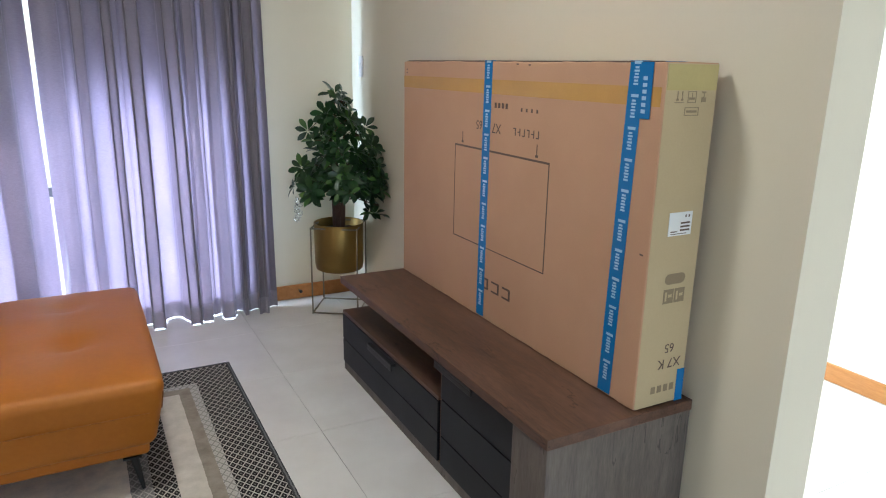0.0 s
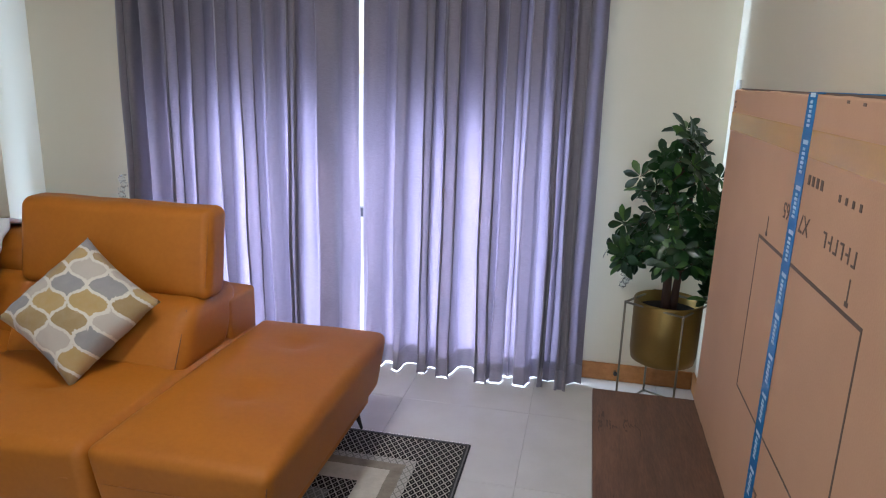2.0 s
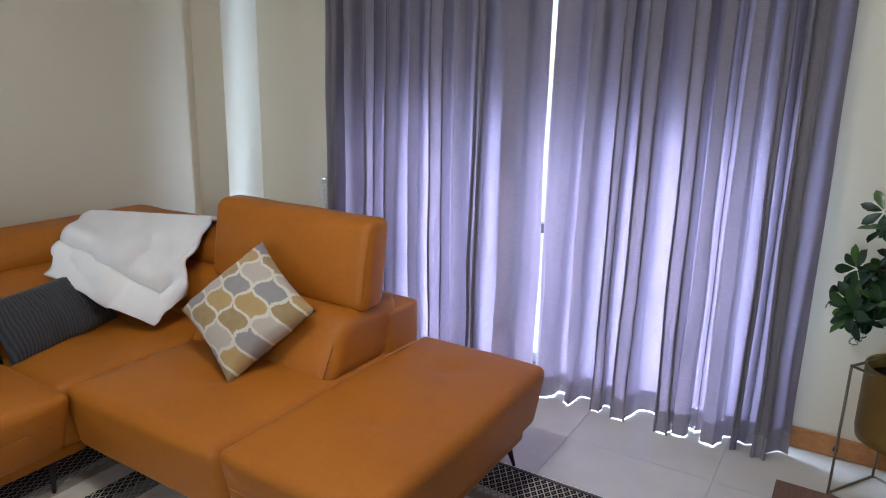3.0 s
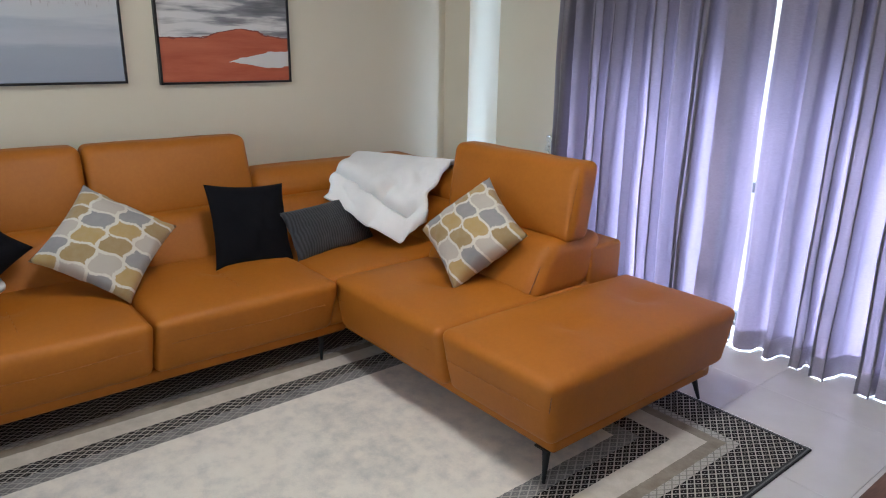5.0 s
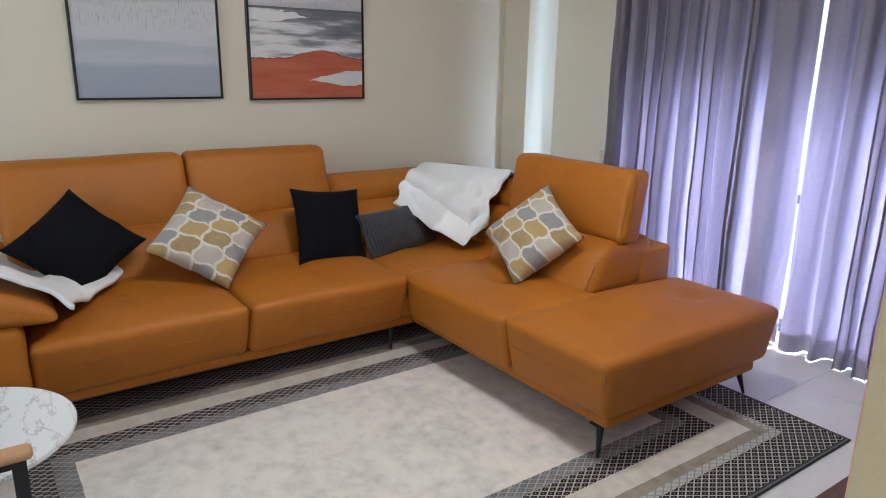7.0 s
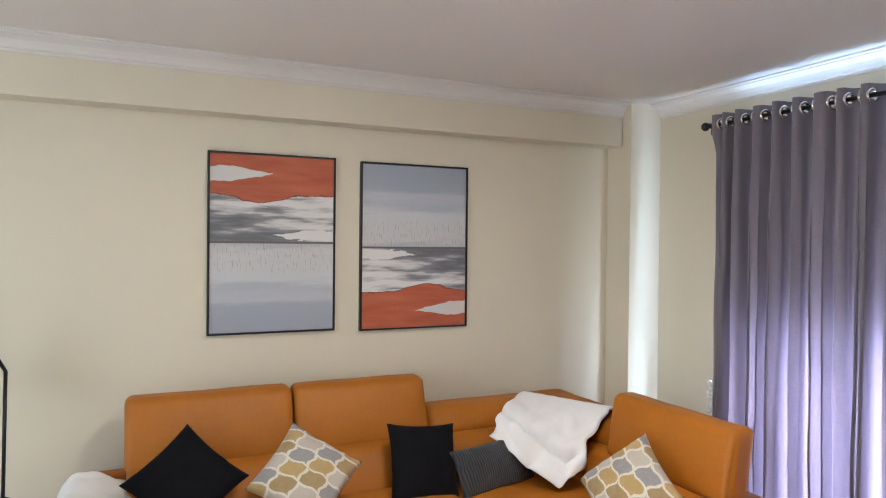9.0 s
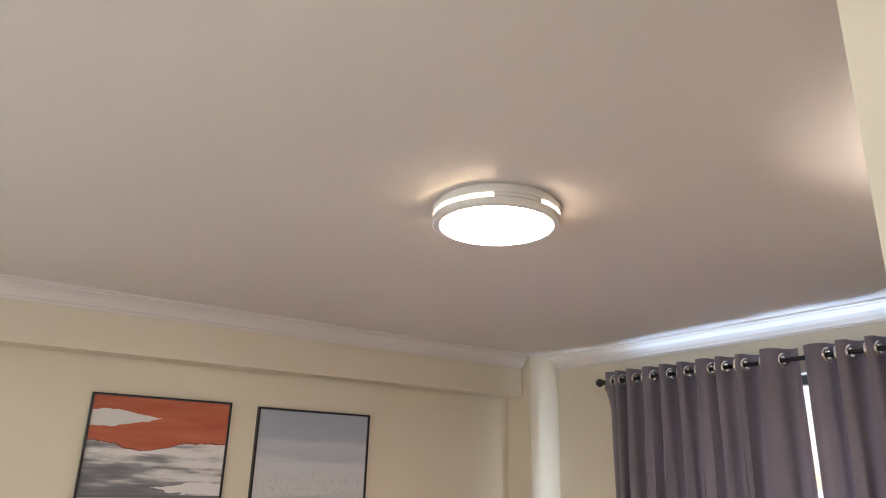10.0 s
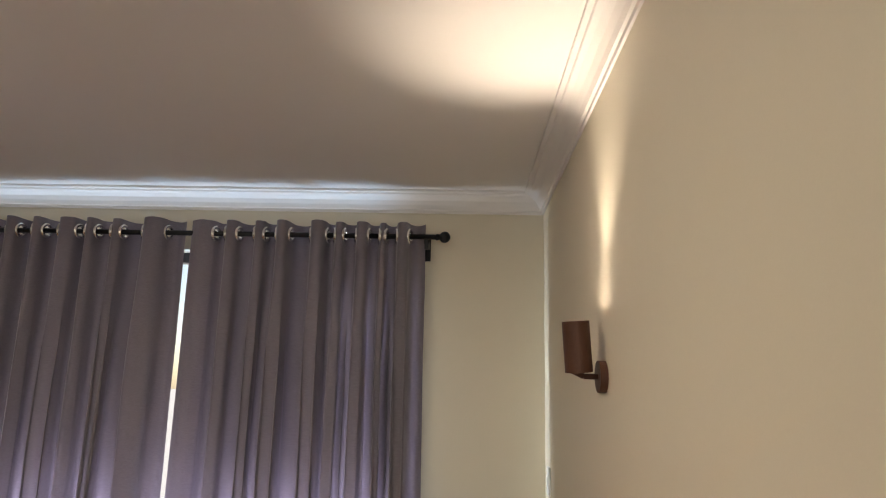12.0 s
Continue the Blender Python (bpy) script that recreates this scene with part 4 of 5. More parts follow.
part("soil", lathe([(0.001, 0.50), (0.06, 0.505), (0.1395, 0.495)], (PX, PY, 0), 40), SOIL, pot, smooth=True)

plant = thing("potted_plant", "bushy dark green umbrella plant with glossy leaves", "plant", (PX, PY, 0.49))
rng = random.Random(5)


def leaf_cluster(centre, axis, size):
    bm = bmesh.new()
    axis = Vector(axis).normalized()
    a = axis.orthogonal().normalized()
    b = axis.cross(a)
    n = rng.choice((6, 7, 7, 8))
    spin = rng.uniform(0, 6.28)
    for i in range(n):
        t = spin + 2 * math.pi * i / n
        out = (math.cos(t) * a + math.sin(t) * b)
        droop = rng.uniform(-0.25, 0.65)
        d = (out + axis * (0.35 - droop)).normalized()
        side = d.cross(axis).normalized()
        up = side.cross(d).normalized()
        s = size * rng.uniform(0.8, 1.15)
        rows = []
        for u, w, lift in ((0.10, 0.015, 0.0), (0.34, 0.13, 0.03), (0.62, 0.21, 0.035), (0.85, 0.15, 0.0), (1.0, 0.015, -0.06)):
            p = centre + d * s * u + up * s * lift
            rows.append([bm.verts.new(p - side * s * w + up * s * 0.035), bm.verts.new(p), bm.verts.new(p + side * s * w + up * s * 0.035)])
        for p, q in zip(rows, rows[1:]):
            for j in range(2):
                bm.faces.new((p[j], p[j + 1], q[j + 1], q[j]))
    part("compound_leaf", bm, LEAF, plant, smooth=True)


stems = bmesh.new()
tops = []
for k in range(3):
    base = Vector((PX + 0.022 * math.cos(k * 2.1), PY + 0.022 * math.sin(k * 2.1), 0.49))
    pts = [base + Vector((0.03 * math.cos(k * 2.1) * q, 0.03 * math.sin(k * 2.1) * q, 0.72 * q)) for q in (0, 0.25, 0.5, 0.75, 1)]
    for i in range(4):
        cyl(stems, pts[i], pts[i + 1], 0.019 - 0.0035 * i, 0.0155 - 0.0035 * i, 10)
    tops.append(pts)
part("trunk", stems, BARK, plant, "three slim brown stems", smooth=True)
twigs = bmesh.new()
count = 0
# branch ends: height, reach and bearing of each clump, then its leaf count
limbs = [(0.75, 0.17, 200, 5), (0.74, 0.18, 320, 5), (0.76, 0.20, 260, 6), (0.80, 0.23, 225, 8), (0.82, 0.23, 285, 8), (0.82, 0.18, 350, 2), (0.81, 0.17, 150, 2),
         (0.88, 0.14, 250, 6), (0.91, 0.19, 205, 6), (0.94, 0.19, 300, 6), (0.93, 0.15, 20, 2), (0.94, 0.13, 120, 2), (1.00, 0.10, 255, 6),
         (1.05, 0.15, 225, 5), (1.07, 0.16, 310, 6), (1.10, 0.07, 90, 2), (1.14, 0.08, 270, 5), (1.26, 0.06, 300, 5), (1.20, 0.09, 215, 5),
         (0.77, 0.32, 306, 5), (0.85, 0.34, 301, 6), (0.68, 0.29, 303, 2), (0.97, 0.27, 306, 5)]
for z0, reach, bearing, n in limbs:
    t = radians(bearing)
    end = Vector((PX + reach * math.cos(t), PY + reach * math.sin(t), z0))
    pts = tops[count % 3]
    root = pts[1].lerp(pts[4], max(0.0, min(1.0, (z0 - 0.80) / 0.42)))
    mid = root.lerp(end, 0.5) + Vector((0, 0, 0.03))
    tube(twigs, [root, mid, end], 0.0045, 6)
    for i in range(n):
        c = end + Vector((rng.gauss(0, 0.045), rng.gauss(0, 0.045), rng.gauss(0, 0.04)))
        c.x, c.y = min(c.x, WT - 0.065), min(c.y, WN - 0.10)
        count += 1
        cyl(twigs, mid.lerp(end, rng.uniform(0.4, 1)), c, 0.003, 0.002, 5)
        leaf_cluster(c, Vector((0.7 * math.cos(t) + rng.uniform(-0.6, 0.6), 0.7 * math.sin(t) + rng.uniform(-0.6, 0.6), rng.uniform(0.1, 1.1))), rng.uniform(0.068, 0.094))
leaf_cluster(Vector((PX - 0.01, PY, 1.305)), (0.2, -0.4, 1), 0.09)
part("branchwork", twigs, BARK, plant, smooth=True)

# ---- rug ----
RX0, RX1, RY0, RY1 = -1.52, 0.53, 0.26, 3.385
rug = thing("rug", "cream patterned rug with dark diamond lattice borders", "rug", ((RX0 + RX1) / 2, (RY0 + RY1) / 2, 0))
part("woven_field", slab(RX0, RX1, RY0, RY1, 0.0005, 0.010, bevel=0.003, seg=1), rug_mat(RX0, RX1, RY0, RY1), rug)
for y, s in ((RY0, -1), (RY1, 1)):
    bm = bmesh.new()
    rf = random.Random(2)
    for i in range(330):
        x = RX0 + 0.004 + (RX1 - RX0 - 0.008) * i / 329
        cyl(bm, (x, y, 0.004), (x + rf.uniform(-0.008, 0.008), y + s * rf.uniform(0.012, 0.024), 0.002), 0.0016, 0.001, 4)
    part("fringe", bm, FLEECE, rug, "short pale fringe")

# ---- corner sofa ----
sofa = thing("corner_sofa", "tan leather corner sofa with chaise end and black metal legs", "sofa", (-1.2, 2.2, 0))


def dimples(spots, depth=0.022, size=0.06):
    def f(p):
        return sum(depth * math.exp(-((p.x - x) ** 2 + (p.y - y) ** 2) / size ** 2) + 0.45 * depth * math.exp(-((p.x - x) / 0.19) ** 2 - ((p.y - y - 0.012 * math.sin((p.x - x) * 22)) / 0.035) ** 2) for x, y in spots)
    return f


def seat(x0, x1, y0, y1, spots, z0=0.185, z1=0.435, slope=(0, 0), name="seat_cushion"):
    dip = dimples(spots)

    def warp(w, q):
        top = smoothstep(-0.2, 1.0, q.z)
        puff = 0.028 * (1 - q.x ** 4) * (1 - q.y ** 4)
        w.z += top * (puff - dip(w) + 0.004 * noise.noise(w * 7))
        bulge = 0.010 * (1 - q.z ** 2)
        w.x += bulge * q.x * (1 - q.y ** 4) + slope[0] * max(0.0, q.x) * (q.z - 1)
        w.y += bulge * q.y * (1 - q.x ** 4) + slope[1] * min(0.0, q.y) * (q.z - 1)
        return w
    return part(name, rbox(x0, x1, y0, y1, z0, z1, 0.036, 16, warp), LEATHER, sofa, smooth=True)


def seam(pts, parent, r=0.0022, mat=STITCH):
    part("stitched_seam", tube(bmesh.new(), [Vector(p) for p in pts], r * 0.7, 5), mat, parent, smooth=True)


G = 0.004
S1 = seat(-2.05, -1.115, 0.70, 1.525 - G, [(-1.55, 1.10)], slope=(0.045, 0))
S2 = seat(-2.05, -1.115, 1.525 + G, 2.322, [(-1.55, 1.92)], slope=(0.045, 0))
SC = seat(-2.05, -1.205 - G, 2.305 + G, 3.38, [(-1.55, 2.68)], z1=0.425)
S3 = seat(-1.205 + G, -0.43 - G, 2.325, 3.42, [(-0.80, 2.66)], slope=(0, 0.02))
S4 = seat(-0.43 + G, 0.148, 2.325, 3.445, [(-0.13, 2.72), (-0.13, 3.18)], z1=0.446, slope=(0.022, 0.03))
for ob, a, b in ((S1, (-1.106, 0.76), (-1.106, 1.47)), (S2, (-1.106, 1.58), (-1.106, 2.25))):
    seam([(a[0] - 0.026, a[1] + (b[1] - a[1]) * i / 8, 0.335 + 0.004 * math.sin(i)) for i in range(9)], ob)
seam([(-1.15 + 0.66 * i / 8, 2.336, 0.335) for i in range(9)], S3)
seam([(-0.38 + 0.47 * i / 8, 2.336, 0.335) for i in range(9)], S4)
seam([(0.127, 2.38 + 1.0 * i / 8, 0.335) for i in range(9)], S4)
seam([(-1.55 + 0.40 * i / 8, 1.10, 0.449 + 0.012 * math.sin(i * 0.35) - 0.002 * i * (i > 5)) for i in range(9)], S1)
seam([(-1.55 + 0.40 * i / 8, 1.92, 0.449 + 0.012 * math.sin(i * 0.35) - 0.002 * i * (i > 5)) for i in range(9)], S2)
seam([(0.128 + 0.002 * i, 2.338 - 0.001 * i, 0.345 + 0.015 * i) for i in range(5)], S4, 0.003, SEAMDARK)
# base rails under the cushions
part("base_rail", rbox(-2.18, -1.24, 0.49, 2.42, 0.135, 0.19, 0.018, 3), LEATHER, sofa, smooth=True)
part("base_rail", rbox(-2.18, 0.085, 2.422, 3.39, 0.135, 0.19, 0.018, 3), LEATHER, sofa, smooth=True)


def back_cushion(axis, a0, a1, front, rear, z0, z1, lean, name, r=0.05):
    """A padded block along one axis; lean pushes its top backward."""
    def warp(w, q):
        k = (w.z - z0) / (z1 - z0)
        across = q.y if axis == "y" else q.x
        puff = 0.02 * (1 - across ** 4) * (1 - q.z ** 2)
        if axis == "y":
            w.x += -lean * k + (puff if q.x > 0 else 0)
        else:
            w.y += lean * k - (puff if q.y < 0 else 0)
        w.z += 0.006 * noise.noise(w * 4)
        return w
    if axis == "y":
        bm = rbox(rear, front, a0, a1, z0, z1, r, 8, warp)
    else:
        bm = rbox(a0, a1, front, rear, z0, z1, r, 8, warp)
    return part(name, bm, LEATHER, sofa, smooth=True)


back_cushion("y", 0.70, 1.525 - G, -1.74, -2.20, 0.40, 0.665, 0.12, "back_cushion")
back_cushion("y", 1.525 + G, 2.32 - G, -1.74, -2.20, 0.40, 0.665, 0.12, "back_cushion")
back_cushion("y", 2.32 + G, 3.44, -1.74, -2.20, 0.40, 0.665, 0.12, "back_cushion")
back_cushion("y", 0.69, 1.535 - G, -1.945, -2.09, 0.635, 0.985, 0.11, "headrest", 0.04)
back_cushion("y", 1.535 + G, 2.325 - G, -1.945, -2.09, 0.635, 0.985, 0.11, "headrest", 0.04)
back_cushion("y", 2.325 + G, 3.43, -1.93, -2.17, 0.63, 0.805, 0.06, "folded_headrest", 0.07)
back_cushion("x", -2.16, -1.205 - G, 3.02, 3.42, 0.40, 0.665, 0.02, "back_cushion")
back_cushion("x", -1.205 + G, -0.45, 2.83, 3.20, 0.40, 0.66, 0.13, "back_cushion", 0.06)
back_cushion("x", -2.12, -1.276 - G, 3.12, 3.38, 0.63, 0.805, 0.04, "folded_headrest", 0.07)
back_cushion("x", -1.272, -0.440, 3.045, 3.185, 0.645, 0.985, 0.05, "headrest", 0.04)
back_cushion("x", -2.14, -0.445, 3.21, 3.435, 0.19, 0.605, 0.0, "back_block", 0.02)
seam([(-0.466 - 0.004 * i, 2.850 + 0.030 * i, 0.455 + 0.045 * i) for i in range(5)], sofa, 0.003, SEAMDARK)
seam([(-0.452, 3.05 + 0.05 * i / 4, 0.70 + 0.24 * i / 4) for i in range(5)], sofa)
back_cushion("y", 0.47, 3.44, -2.14, -2.24, 0.19, 0.60, 0.0, "back_frame", 0.03)


def arm_warp(w, q):
    k = (q.z + 1) / 2
    w.z += k * (-0.065 * q.y - 0.03 * q.y ** 2 - 0.06 * smoothstep(0.7, -0.6, q.x)) - 0.012 * (1 - k) * q.y
    return w


part("arm", rbox(-2.16, -1.135, 0.48, 0.695, 0.185, 0.52, 0.04, 8), LEATHER, sofa, smooth=True)
part("arm_pad", rbox(-2.12, -1.12, 0.478, 0.805, 0.515, 0.645, 0.05, 10, arm_warp), LEATHER, sofa, "rolled padded arm top", smooth=True)
for x, y, dx, dy in ((-1.28, 0.58, 0.02, -0.02), (-1.275, 2.30, 0.012, -0.01), (0.03, 2.45, 0.022, -0.03), (0.025, 3.36, 0.025, 0.03), (-2.1, 0.56, 0, 0), (-2.1, 3.35, 0, 0)):
    bm = rod((x, y, 0.130), (x + dx, y + dy, 0.0105), 0.016, 0.006, 12)
    box(bm, x - 0.035, x + 0.025, y - 0.025, y + 0.035, 0.128, 0.1345)
    part("leg", bm, BLACK, sofa, "tapered black metal leg")


# ---- cushions and throws on the sofa ----
def pillow(name, w, h, thick, m, material, label, group="sofa cushions", pinch=0.17):
    bm = bmesh.new()
    n = 26
    sheets = []
    seed = rng.uniform(0, 50)
    for side in (1, -1):
        rows = []
        for i in range(n + 1):
            row = []
            for j in range(n + 1):
                u, v = 2 * i / n - 1, 2 * j / n - 1
                f = ((1 - u ** 2) * (1 - v ** 2)) ** 0.48
                x = u * w / 2 * (1 - pinch * (1 - v ** 2) * 0.5 * abs(u) ** 3)
                y = v * h / 2 * (1 - pinch * (1 - u ** 2) * 0.5 * abs(v) ** 3)
                wr = 0.018 * noise.noise(Vector((u * 2.2, v * 2.2, seed + side))) * f + 0.007 * noise.noise(Vector((u * 6, v * 6, seed))) - 0.006 * abs(noise.noise(Vector((u * 4 + v * 3, v * 2 - u, seed + 9)))) * f
                row.append(bm.verts.new((x, y, side * (thick / 2 * f + wr * (f > 0.02)))))
            rows.append(row)
        for i in range(n):
            for j in range(n):
                bm.faces.new((rows[i][j], rows[i + 1][j], rows[i + 1][j + 1], rows[i][j + 1]))
        sheets.append(rows)
    bmesh.ops.remove_doubles(bm, verts=bm.verts, dist=0.0015)
    ob = part(name, bm, material, smooth=True)
    ob.matrix_basis = m
    return tagged(ob, label, "cushion", group)


def facing(centre, right, up, spin):
    """A pose at centre, local x along right and local y along up, turned by spin degrees in its own plane."""
    r, u = Vector(right).normalized(), Vector(up)
    n = r.cross(u).normalized()
    u = n.cross(r).normalized()
    return Matrix.Translation(centre) @ Matrix((r, u, n)).transposed().to_4x4() @ pose(0, 0, 0, 0, 0, spin)


pillow("cushion", 0.41, 0.41, 0.17, facing((-1.72, 0.955, 0.655), (0.05, 1, 0), (-0.85, 0, 1), 43), BLACKCLOTH, "plain black square cushion leaning on the sofa back")
pillow("cushion", 0.41, 0.41, 0.19, facing((-1.58, 1.49, 0.652), (0.06, 1, 0.05), (-0.90, 0, 1), 49), TRELLIS, "ochre and grey trellis patterned cushion propped on a corner")
pillow("cushion", 0.40, 0.41, 0.14, facing((-1.66, 2.15, 0.610), (-0.05, 1, 0), (-0.45, 0, 1), -6), BLACKCLOTH, "plain black square cushion standing upright")
pillow("cushion", 0.53, 0.27, 0.15, facing((-1.63, 2.565, 0.545), (-0.18, 1, 0), (-0.5, 0, 1), 3), CORD, "dark grey corduroy lumbar cushion")
pillow("cushion", 0.40, 0.40, 0.19, facing((-0.805, 2.82, 0.655), (0.51, 0.17, 0.08), (-0.05, 0.30, 0.387), 42), TRELLIS, "ochre and grey trellis patterned cushion against the chaise back")


def thick_cloth(name, f, nu, nv, label):
    bm = grid(nu, nv, f)
    ob = tagged(part(name, bm, FLEECE, smooth=True), label, "throw")
    mod = ob.modifiers.new("thickness", "SOLIDIFY")
    mod.thickness, mod.offset = 0.018, 1.0
    return ob


def profile(points):
    """A point along a polyline by share of its length."""
    pts = [Vector(p) for p in points]
    lens = [0.0]
    for a, b in zip(pts, pts[1:]):
        lens.append(lens[-1] + (b - a).length)

    def at(s):
        d = s * lens[-1]
        for i in range(len(pts) - 1):
            if d <= lens[i + 1] or i == len(pts) - 2:
                return pts[i].lerp(pts[i + 1], (d - lens[i]) / (lens[i + 1] - lens[i]))
    return at


fall = profile([(-1.785, 2.63, 0.655), (-1.69, 2.66, 0.63), (-1.47, 2.72, 0.545), (-1.345, 2.815, 0.475), (-1.325, 2.95, 0.58)])


def corner_throw(u, v):
    """From the low back's top, across the corner, down to the seat."""
    back = Vector((-2.12, 3.04, 0.80)).lerp(Vector((-1.50, 3.40, 0.79)), u)
    top = Vector((-1.96, 2.96, 0.845)).lerp(Vector((-1.43, 3.20, 0.848)), u)
    end = fall(u)
    if v < 0.22:
        p = back.lerp(top, v / 0.22)
    else:
        k = (v - 0.22) / 0.78
        p = top.lerp(end, k) + Vector((0.10, -0.11, 0.05)) * math.sin(math.pi * k) * 0.55
    f = noise.noise(Vector((u * 3.5 + v * 1.2, v * 1.6, 4)))
    g = 0.055 * f * smoothstep(0.15, 0.7, v) + 0.03 * abs(noise.noise(Vector((u * 5 - v * 2, v * 2.5, 8)))) * smoothstep(0.1, 0.5, v) + 0.010 * noise.noise(Vector((u * 12, v * 9, 2)))
    edge = Vector((0.75, 0.45, -0.1)) * 0.03 * noise.noise(Vector((v * 5, u * 2, 6)))
    lap = v - 0.50 - 0.22 * u - 0.06 * noise.noise(Vector((u * 4, 1, 3)))
    g += (0.045 * math.exp(-(lap / 0.08) ** 2) - 0.030 * math.exp(-((lap - 0.11) / 0.045) ** 2)) * smoothstep(1.0, 0.75, u)
    lap = u - 0.62 + 0.25 * v
    g += (0.030 * math.exp(-(lap / 0.07) ** 2) - 0.022 * math.exp(-((lap - 0.10) / 0.05) ** 2)) * smoothstep(0.2, 0.45, v)
    return p + Vector((0.6, -0.65, 0.5)) * g + edge


thick_cloth("throw_blanket", corner_throw, 40, 50, "white fleece throw draped over the sofa corner")
over = profile([(0.41, 0.20), (0.41, 0.55), (0.425, 0.66), (0.475, 0.712), (0.56, 0.708), (0.68, 0.665), (0.78, 0.60), (0.845, 0.535), (0.93, 0.482), (1.12, 0.480)])


def arm_throw(u, v):
    s = v * (1 - 0.22 * smoothstep(0.35, 1.0, u)) + 0.03 * noise.noise(Vector((u * 4, 5, v)))
    p = over(max(0.0, min(1.0, s)))
    x = -2.06 + (0.56 + 0.35 * smoothstep(0.30, 0.75, v)) * u + 0.02 * noise.noise(Vector((v * 6, u, 2)))
    f = 0.030 * abs(noise.noise(Vector((u * 3.2, v * 3.5, 9)))) + 0.016 * abs(noise.noise(Vector((u * 2, v * 9, 5)))) + 0.006 * noise.noise(Vector((u * 14, v * 16, 3)))
    sag = 0.11 * smoothstep(1.0, 0.3, u) * smoothstep(0.50, 0.62, p.y)
    return (x, p.x - 0.8 * f * (p.x < 0.42), p.y + f + 0.014 - sag)


thick_cloth("throw_blanket", arm_throw, 44, 70, "white fleece throw spread over the sofa arm")


# ---- paintings on the left wall ----
def picture(y0, y1, z0, z1, flip, label):
    ob = thing("painting", label, "painting", (WL, (y0 + y1) / 2, z0), "pair of paintings")
    bm = bmesh.new()
    w = 0.011
    for a, b, c, d in ((y0, y0 + w, z0, z1), (y1 - w, y1, z0, z1), (y0 + w, y1 - w, z0, z0 + w), (y0 + w, y1 - w, z1 - w, z1)):
        box(bm, WL + 0.001, WL + 0.033, a, b, c, d)
    part("frame", bm, BLACK, ob, "thin black frame")
    bm = slab(0, 0.022, 0, 1, 0, 1)
    cv = part("canvas", bm, PAINTING, ob)
    W, H = y1 - y0 - 2 * w - 0.002, z1 - z0 - 2 * w - 0.002
    at = Matrix.Translation((WL + 0.003, (y0 + y1) / 2, (z0 + z1) / 2)) @ pose(0, 0, 0, 180 if flip else 0, 0, 0) @ Matrix.Diagonal((1, W, H, 1)) @ Matrix.Translation((0, -0.5, -0.5))
    cv.matrix_basis = at


picture(1.112, 1.855, 1.245, 2.299, False, "framed abstract seascape in red, white and grey, red at top")
picture(2.017, 2.761, 1.233, 2.289, True, "framed abstract seascape in grey, white and red, red at bottom")

# ---- floor lamp behind the sofa end ----
FX, FY = -2.10, 0.17
fl = thing("floor_lamp", "black metal tripod floor lamp with bullet shade", "floor lamp", (FX, FY, 0))
part("stem", tube(bmesh.new(), [(FX, FY, 0.02), (FX + 0.005, FY, 0.55), (FX + 0.01, FY + 0.01, 1.16), (FX + 0.02, FY - 0.04, 1.26), (FX + 0.02, FY - 0.06, 1.27)], 0.0085), BLACK, fl, smooth=True)
for dx, dy in ((0.06, 0.22), (0.06, -0.20), (-0.16, 0.0)):
    part("leg", tube(bmesh.new(), [(FX + 0.004, FY, 0.56), (FX + dx * 0.2, FY + dy * 0.2, 0.545), (FX + dx, FY + dy, 0.0)], 0.0075), BLACK, fl, smooth=True)
bm = lathe([(0.016, 0.0), (0.03, -0.01), (0.052, -0.05), (0.068, -0.11), (0.078, -0.19), (0.082, -0.25), (0.079, -0.25), (0.074, -0.18), (0.05, -0.06), (0.001, -0.02)], (0, 0, 0), 40)
bmesh.ops.transform(bm, matrix=pose(FX + 0.03, FY - 0.055, 1.255, 0, 0, 0) @ pose(0, 0, 0, -15, 8, 0), verts=bm.verts)
part("shade", bm, BLACK, fl, smooth=True)
part("knob", rod((FX + 0.02, FY - 0.06, 1.25), (FX + 0.02, FY - 0.06, 1.295), 0.009), GOLD, fl, "brass knob", smooth=True)

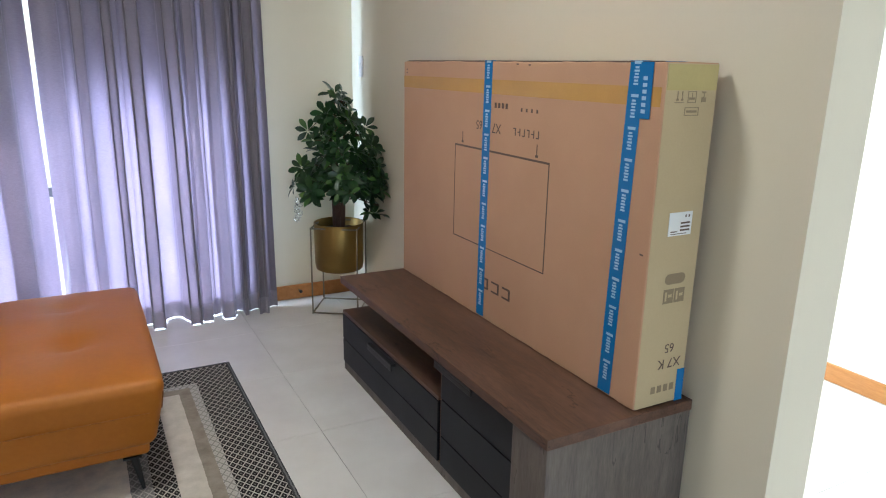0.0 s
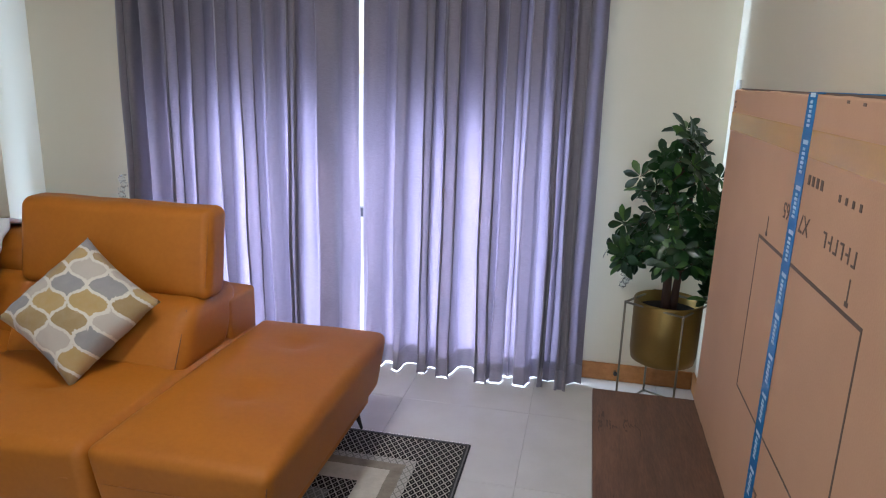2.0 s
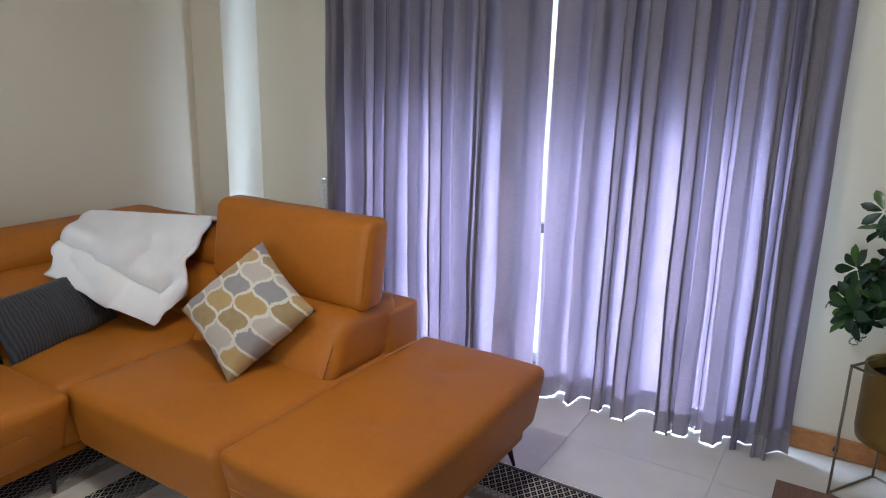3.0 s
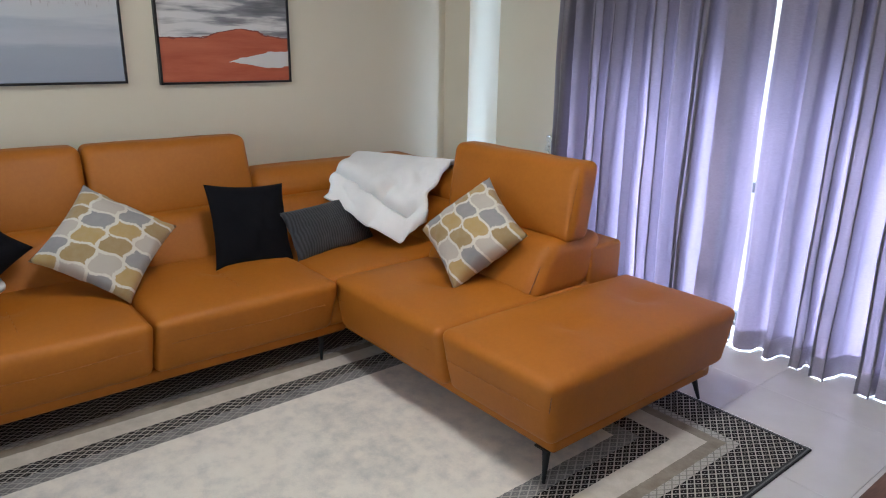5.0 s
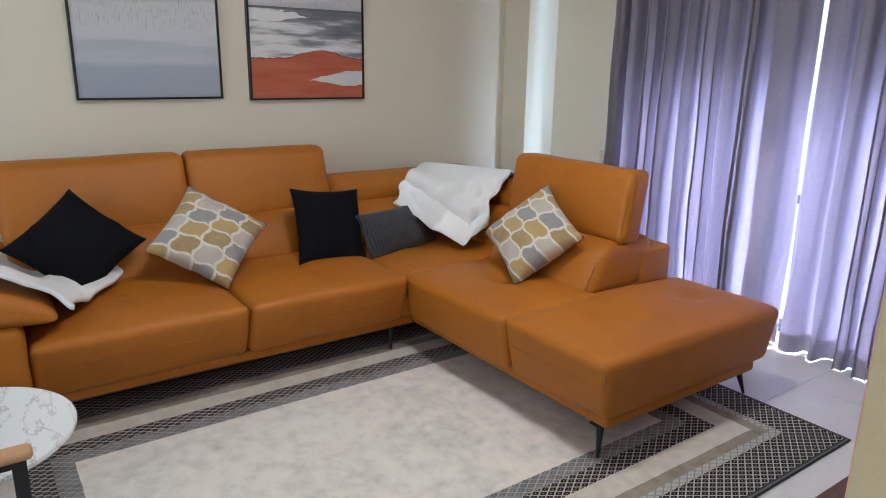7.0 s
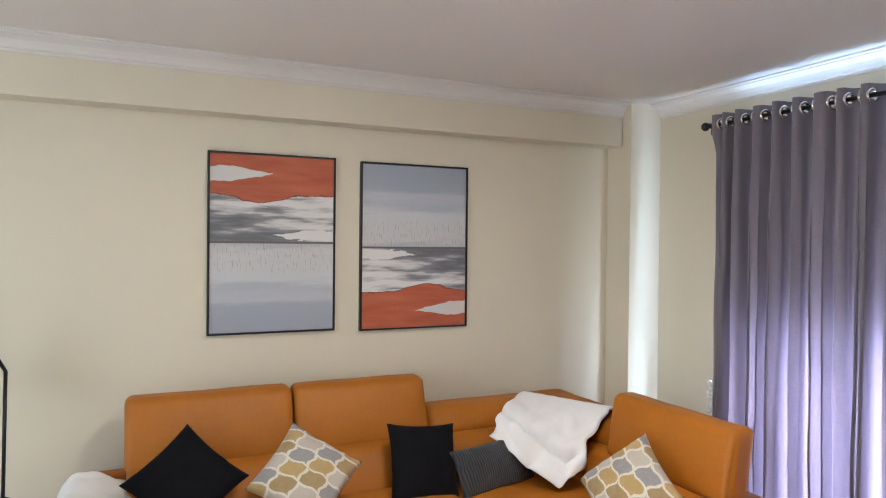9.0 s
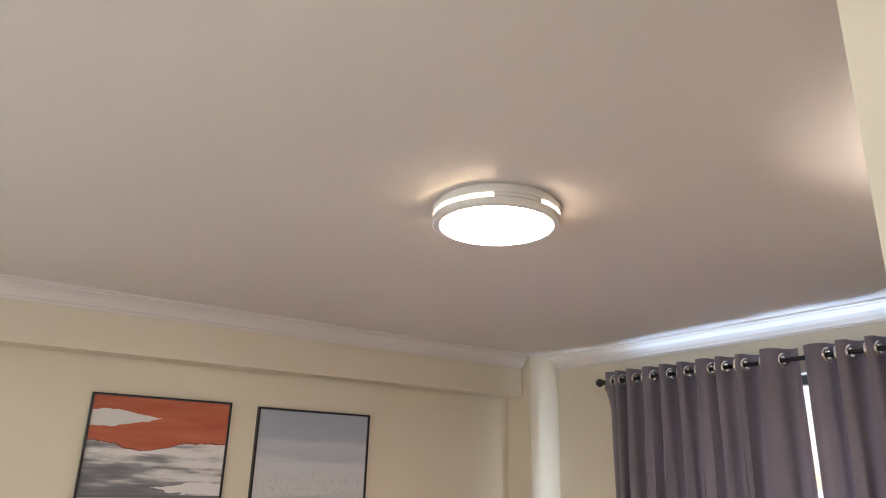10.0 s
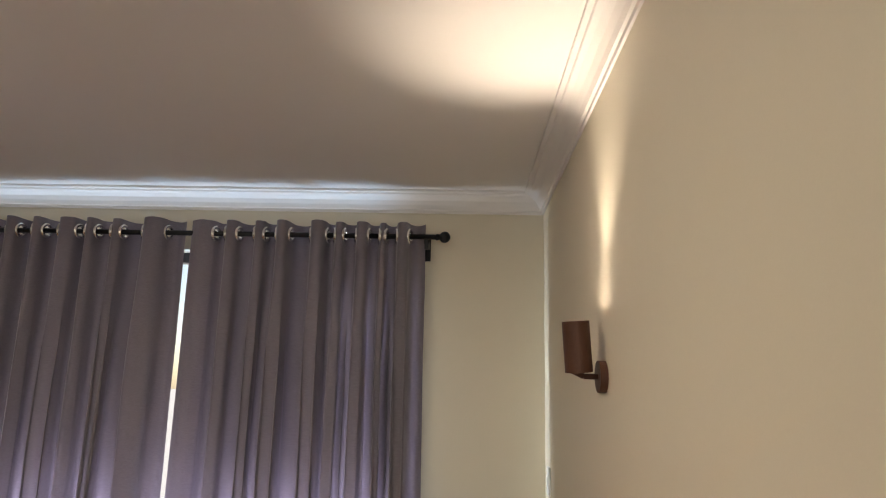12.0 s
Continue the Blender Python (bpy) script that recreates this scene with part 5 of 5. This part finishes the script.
# ---- armchairs and the little table between them ----
def armchair(x0, x1, front, skew=0.0):
    """An easy chair facing +y: oak armrests on black bars, grey upholstery; skew sets one side forward."""
    ob = thing("armchair", "grey upholstered armchair with oak armrests on black metal bars", "armchair", ((x0 + x1) / 2, front - 0.35, 0), "armchairs")
    base = front
    for x, front in ((x0, base), (x1, base + skew)):
        def warp(w, q):
            w.z -= 0.012 * smoothstep(-0.2, -1, q.y)
            return w
        part("armrest", rbox(x - 0.024, x + 0.024, front - 0.56, front, 0.575, 0.603, 0.013, 6, warp), OAK, ob, "rounded oak armrest", smooth=True)
        bm = bmesh.new()
        box(bm, x - 0.007, x + 0.007, front - 0.045, front - 0.015, 0.0, 0.576, 0.002, 1)
        box(bm, x - 0.007, x + 0.007, front - 0.55, front - 0.52, 0.0, 0.576, 0.002, 1)
        box(bm, x - 0.007, x + 0.007, front - 0.52, front - 0.045, 0.555, 0.576, 0.002, 1)
        box(bm, x - 0.007, x + 0.007, front - 0.52, front - 0.045, 0.10, 0.125, 0.002, 1)
        part("side_frame", bm, BLACK, ob)
    front = base + skew / 2
    part("seat", rbox(x0 + 0.03, x1 - 0.03, front - 0.60, front + 0.04, 0.28, 0.44, 0.05, 8), GREYCLOTH, ob, smooth=True)

    def lean(w, q):
        w.y -= 0.22 * (w.z - 0.42) / 0.42
        return w
    part("backrest", rbox(x0 + 0.03, x1 - 0.03, front - 0.62, front - 0.50, 0.40, 0.84, 0.05, 8, lean), GREYCLOTH, ob, smooth=True)
    part("cross_bar", rod((x0, front - 0.53, 0.25), (x1, front - 0.53, 0.25), 0.009), BLACK, ob, smooth=True)


armchair(-1.33, -0.72, 0.472, 0.06)
armchair(-0.055, 0.555, 0.635)

TX, TY, TR = -0.41, 0.465, 0.295
tb = thing("side_table", "round white marble side table with slim black base", "table", (TX, TY, 0))
part("tabletop", lathe([(0.001, 0.48), (TR - 0.006, 0.48), (TR, 0.486), (TR, 0.496), (TR - 0.004, 0.50), (0.001, 0.50)], (TX, TY, 0), 64), MARBLE, tb)
part("stem", rod((TX, TY, 0.02), (TX, TY, 0.48), 0.014), BLACK, tb, smooth=True)
part("foot", lathe([(0.001, 0.0105), (0.16, 0.0105), (0.16, 0.018), (0.02, 0.026), (0.001, 0.026)], (TX, TY, 0), 40), BLACK, tb)

# ---- switch and socket ----
def wall_plate(name, x0, x1, y0, y1, z0, z1, label, category):
    ob = thing(name, label, category, ((x0 + x1) / 2, (y0 + y1) / 2, (z0 + z1) / 2))
    part("faceplate", slab(x0, x1, y0, y1, z0, z1, bevel=0.002), WHITE, ob)
    return ob


sw = wall_plate("light_switch", WT - 0.009, WT - 0.001, 4.03, 4.11, 1.40, 1.52, "white plastic light switch on the wall", "switch")
part("rocker", slab(WT - 0.013, WT - 0.009, 4.055, 4.085, 1.44, 1.48, bevel=0.001), WHITE, sw)

stop = thing("door_stop", "small brass door stop screwed to the skirting", "door stop", (1.135, WN - 0.013, 0.06))
part("stem", rod((1.135, WN - 0.012, 0.06), (1.135, WN - 0.045, 0.06), 0.006), GOLD, stop, smooth=True)
part("rubber_tip", rod((1.135, WN - 0.045, 0.06), (1.135, WN - 0.058, 0.06), 0.010), BLACK, stop, smooth=True)

# ---- floor tiles ----
cache = {}
T, J = 0.60, 0.0014
ix0, ix1 = math.floor((WL - 0.74) / T), math.ceil((WH - 0.74) / T)
iy0, iy1 = math.floor((WS - 3.14) / T), math.ceil((WN + 0.05 - 3.14) / T)
for i in range(ix0, ix1):
    for j in range(iy0, iy1):
        x0, x1 = max(WL, 0.74 + i * T) + J / 2, min(WH, 0.74 + (i + 1) * T) - J / 2
        y0, y1 = max(WS, 3.14 + j * T) + J / 2, min(WN + 0.08, 3.14 + (j + 1) * T) - J / 2
        if x1 - x0 < 0.01 or y1 - y0 < 0.01:
            continue
        key = (round(x1 - x0, 4), round(y1 - y0, 4))
        if key not in cache:
            a, b = key[0] / 2, key[1] / 2
            bm = slab(-a, a, -b, b, -0.0045, 0.0, bevel=0.0008, seg=1)
            cache[key] = mesh_from(bm, "tile", TILE)
        ob = new("tile", cache[key])
        ob.parent = floor
        ob.matrix_basis = Matrix.Translation(((x0 + x1) / 2, (y0 + y1) / 2, 0))
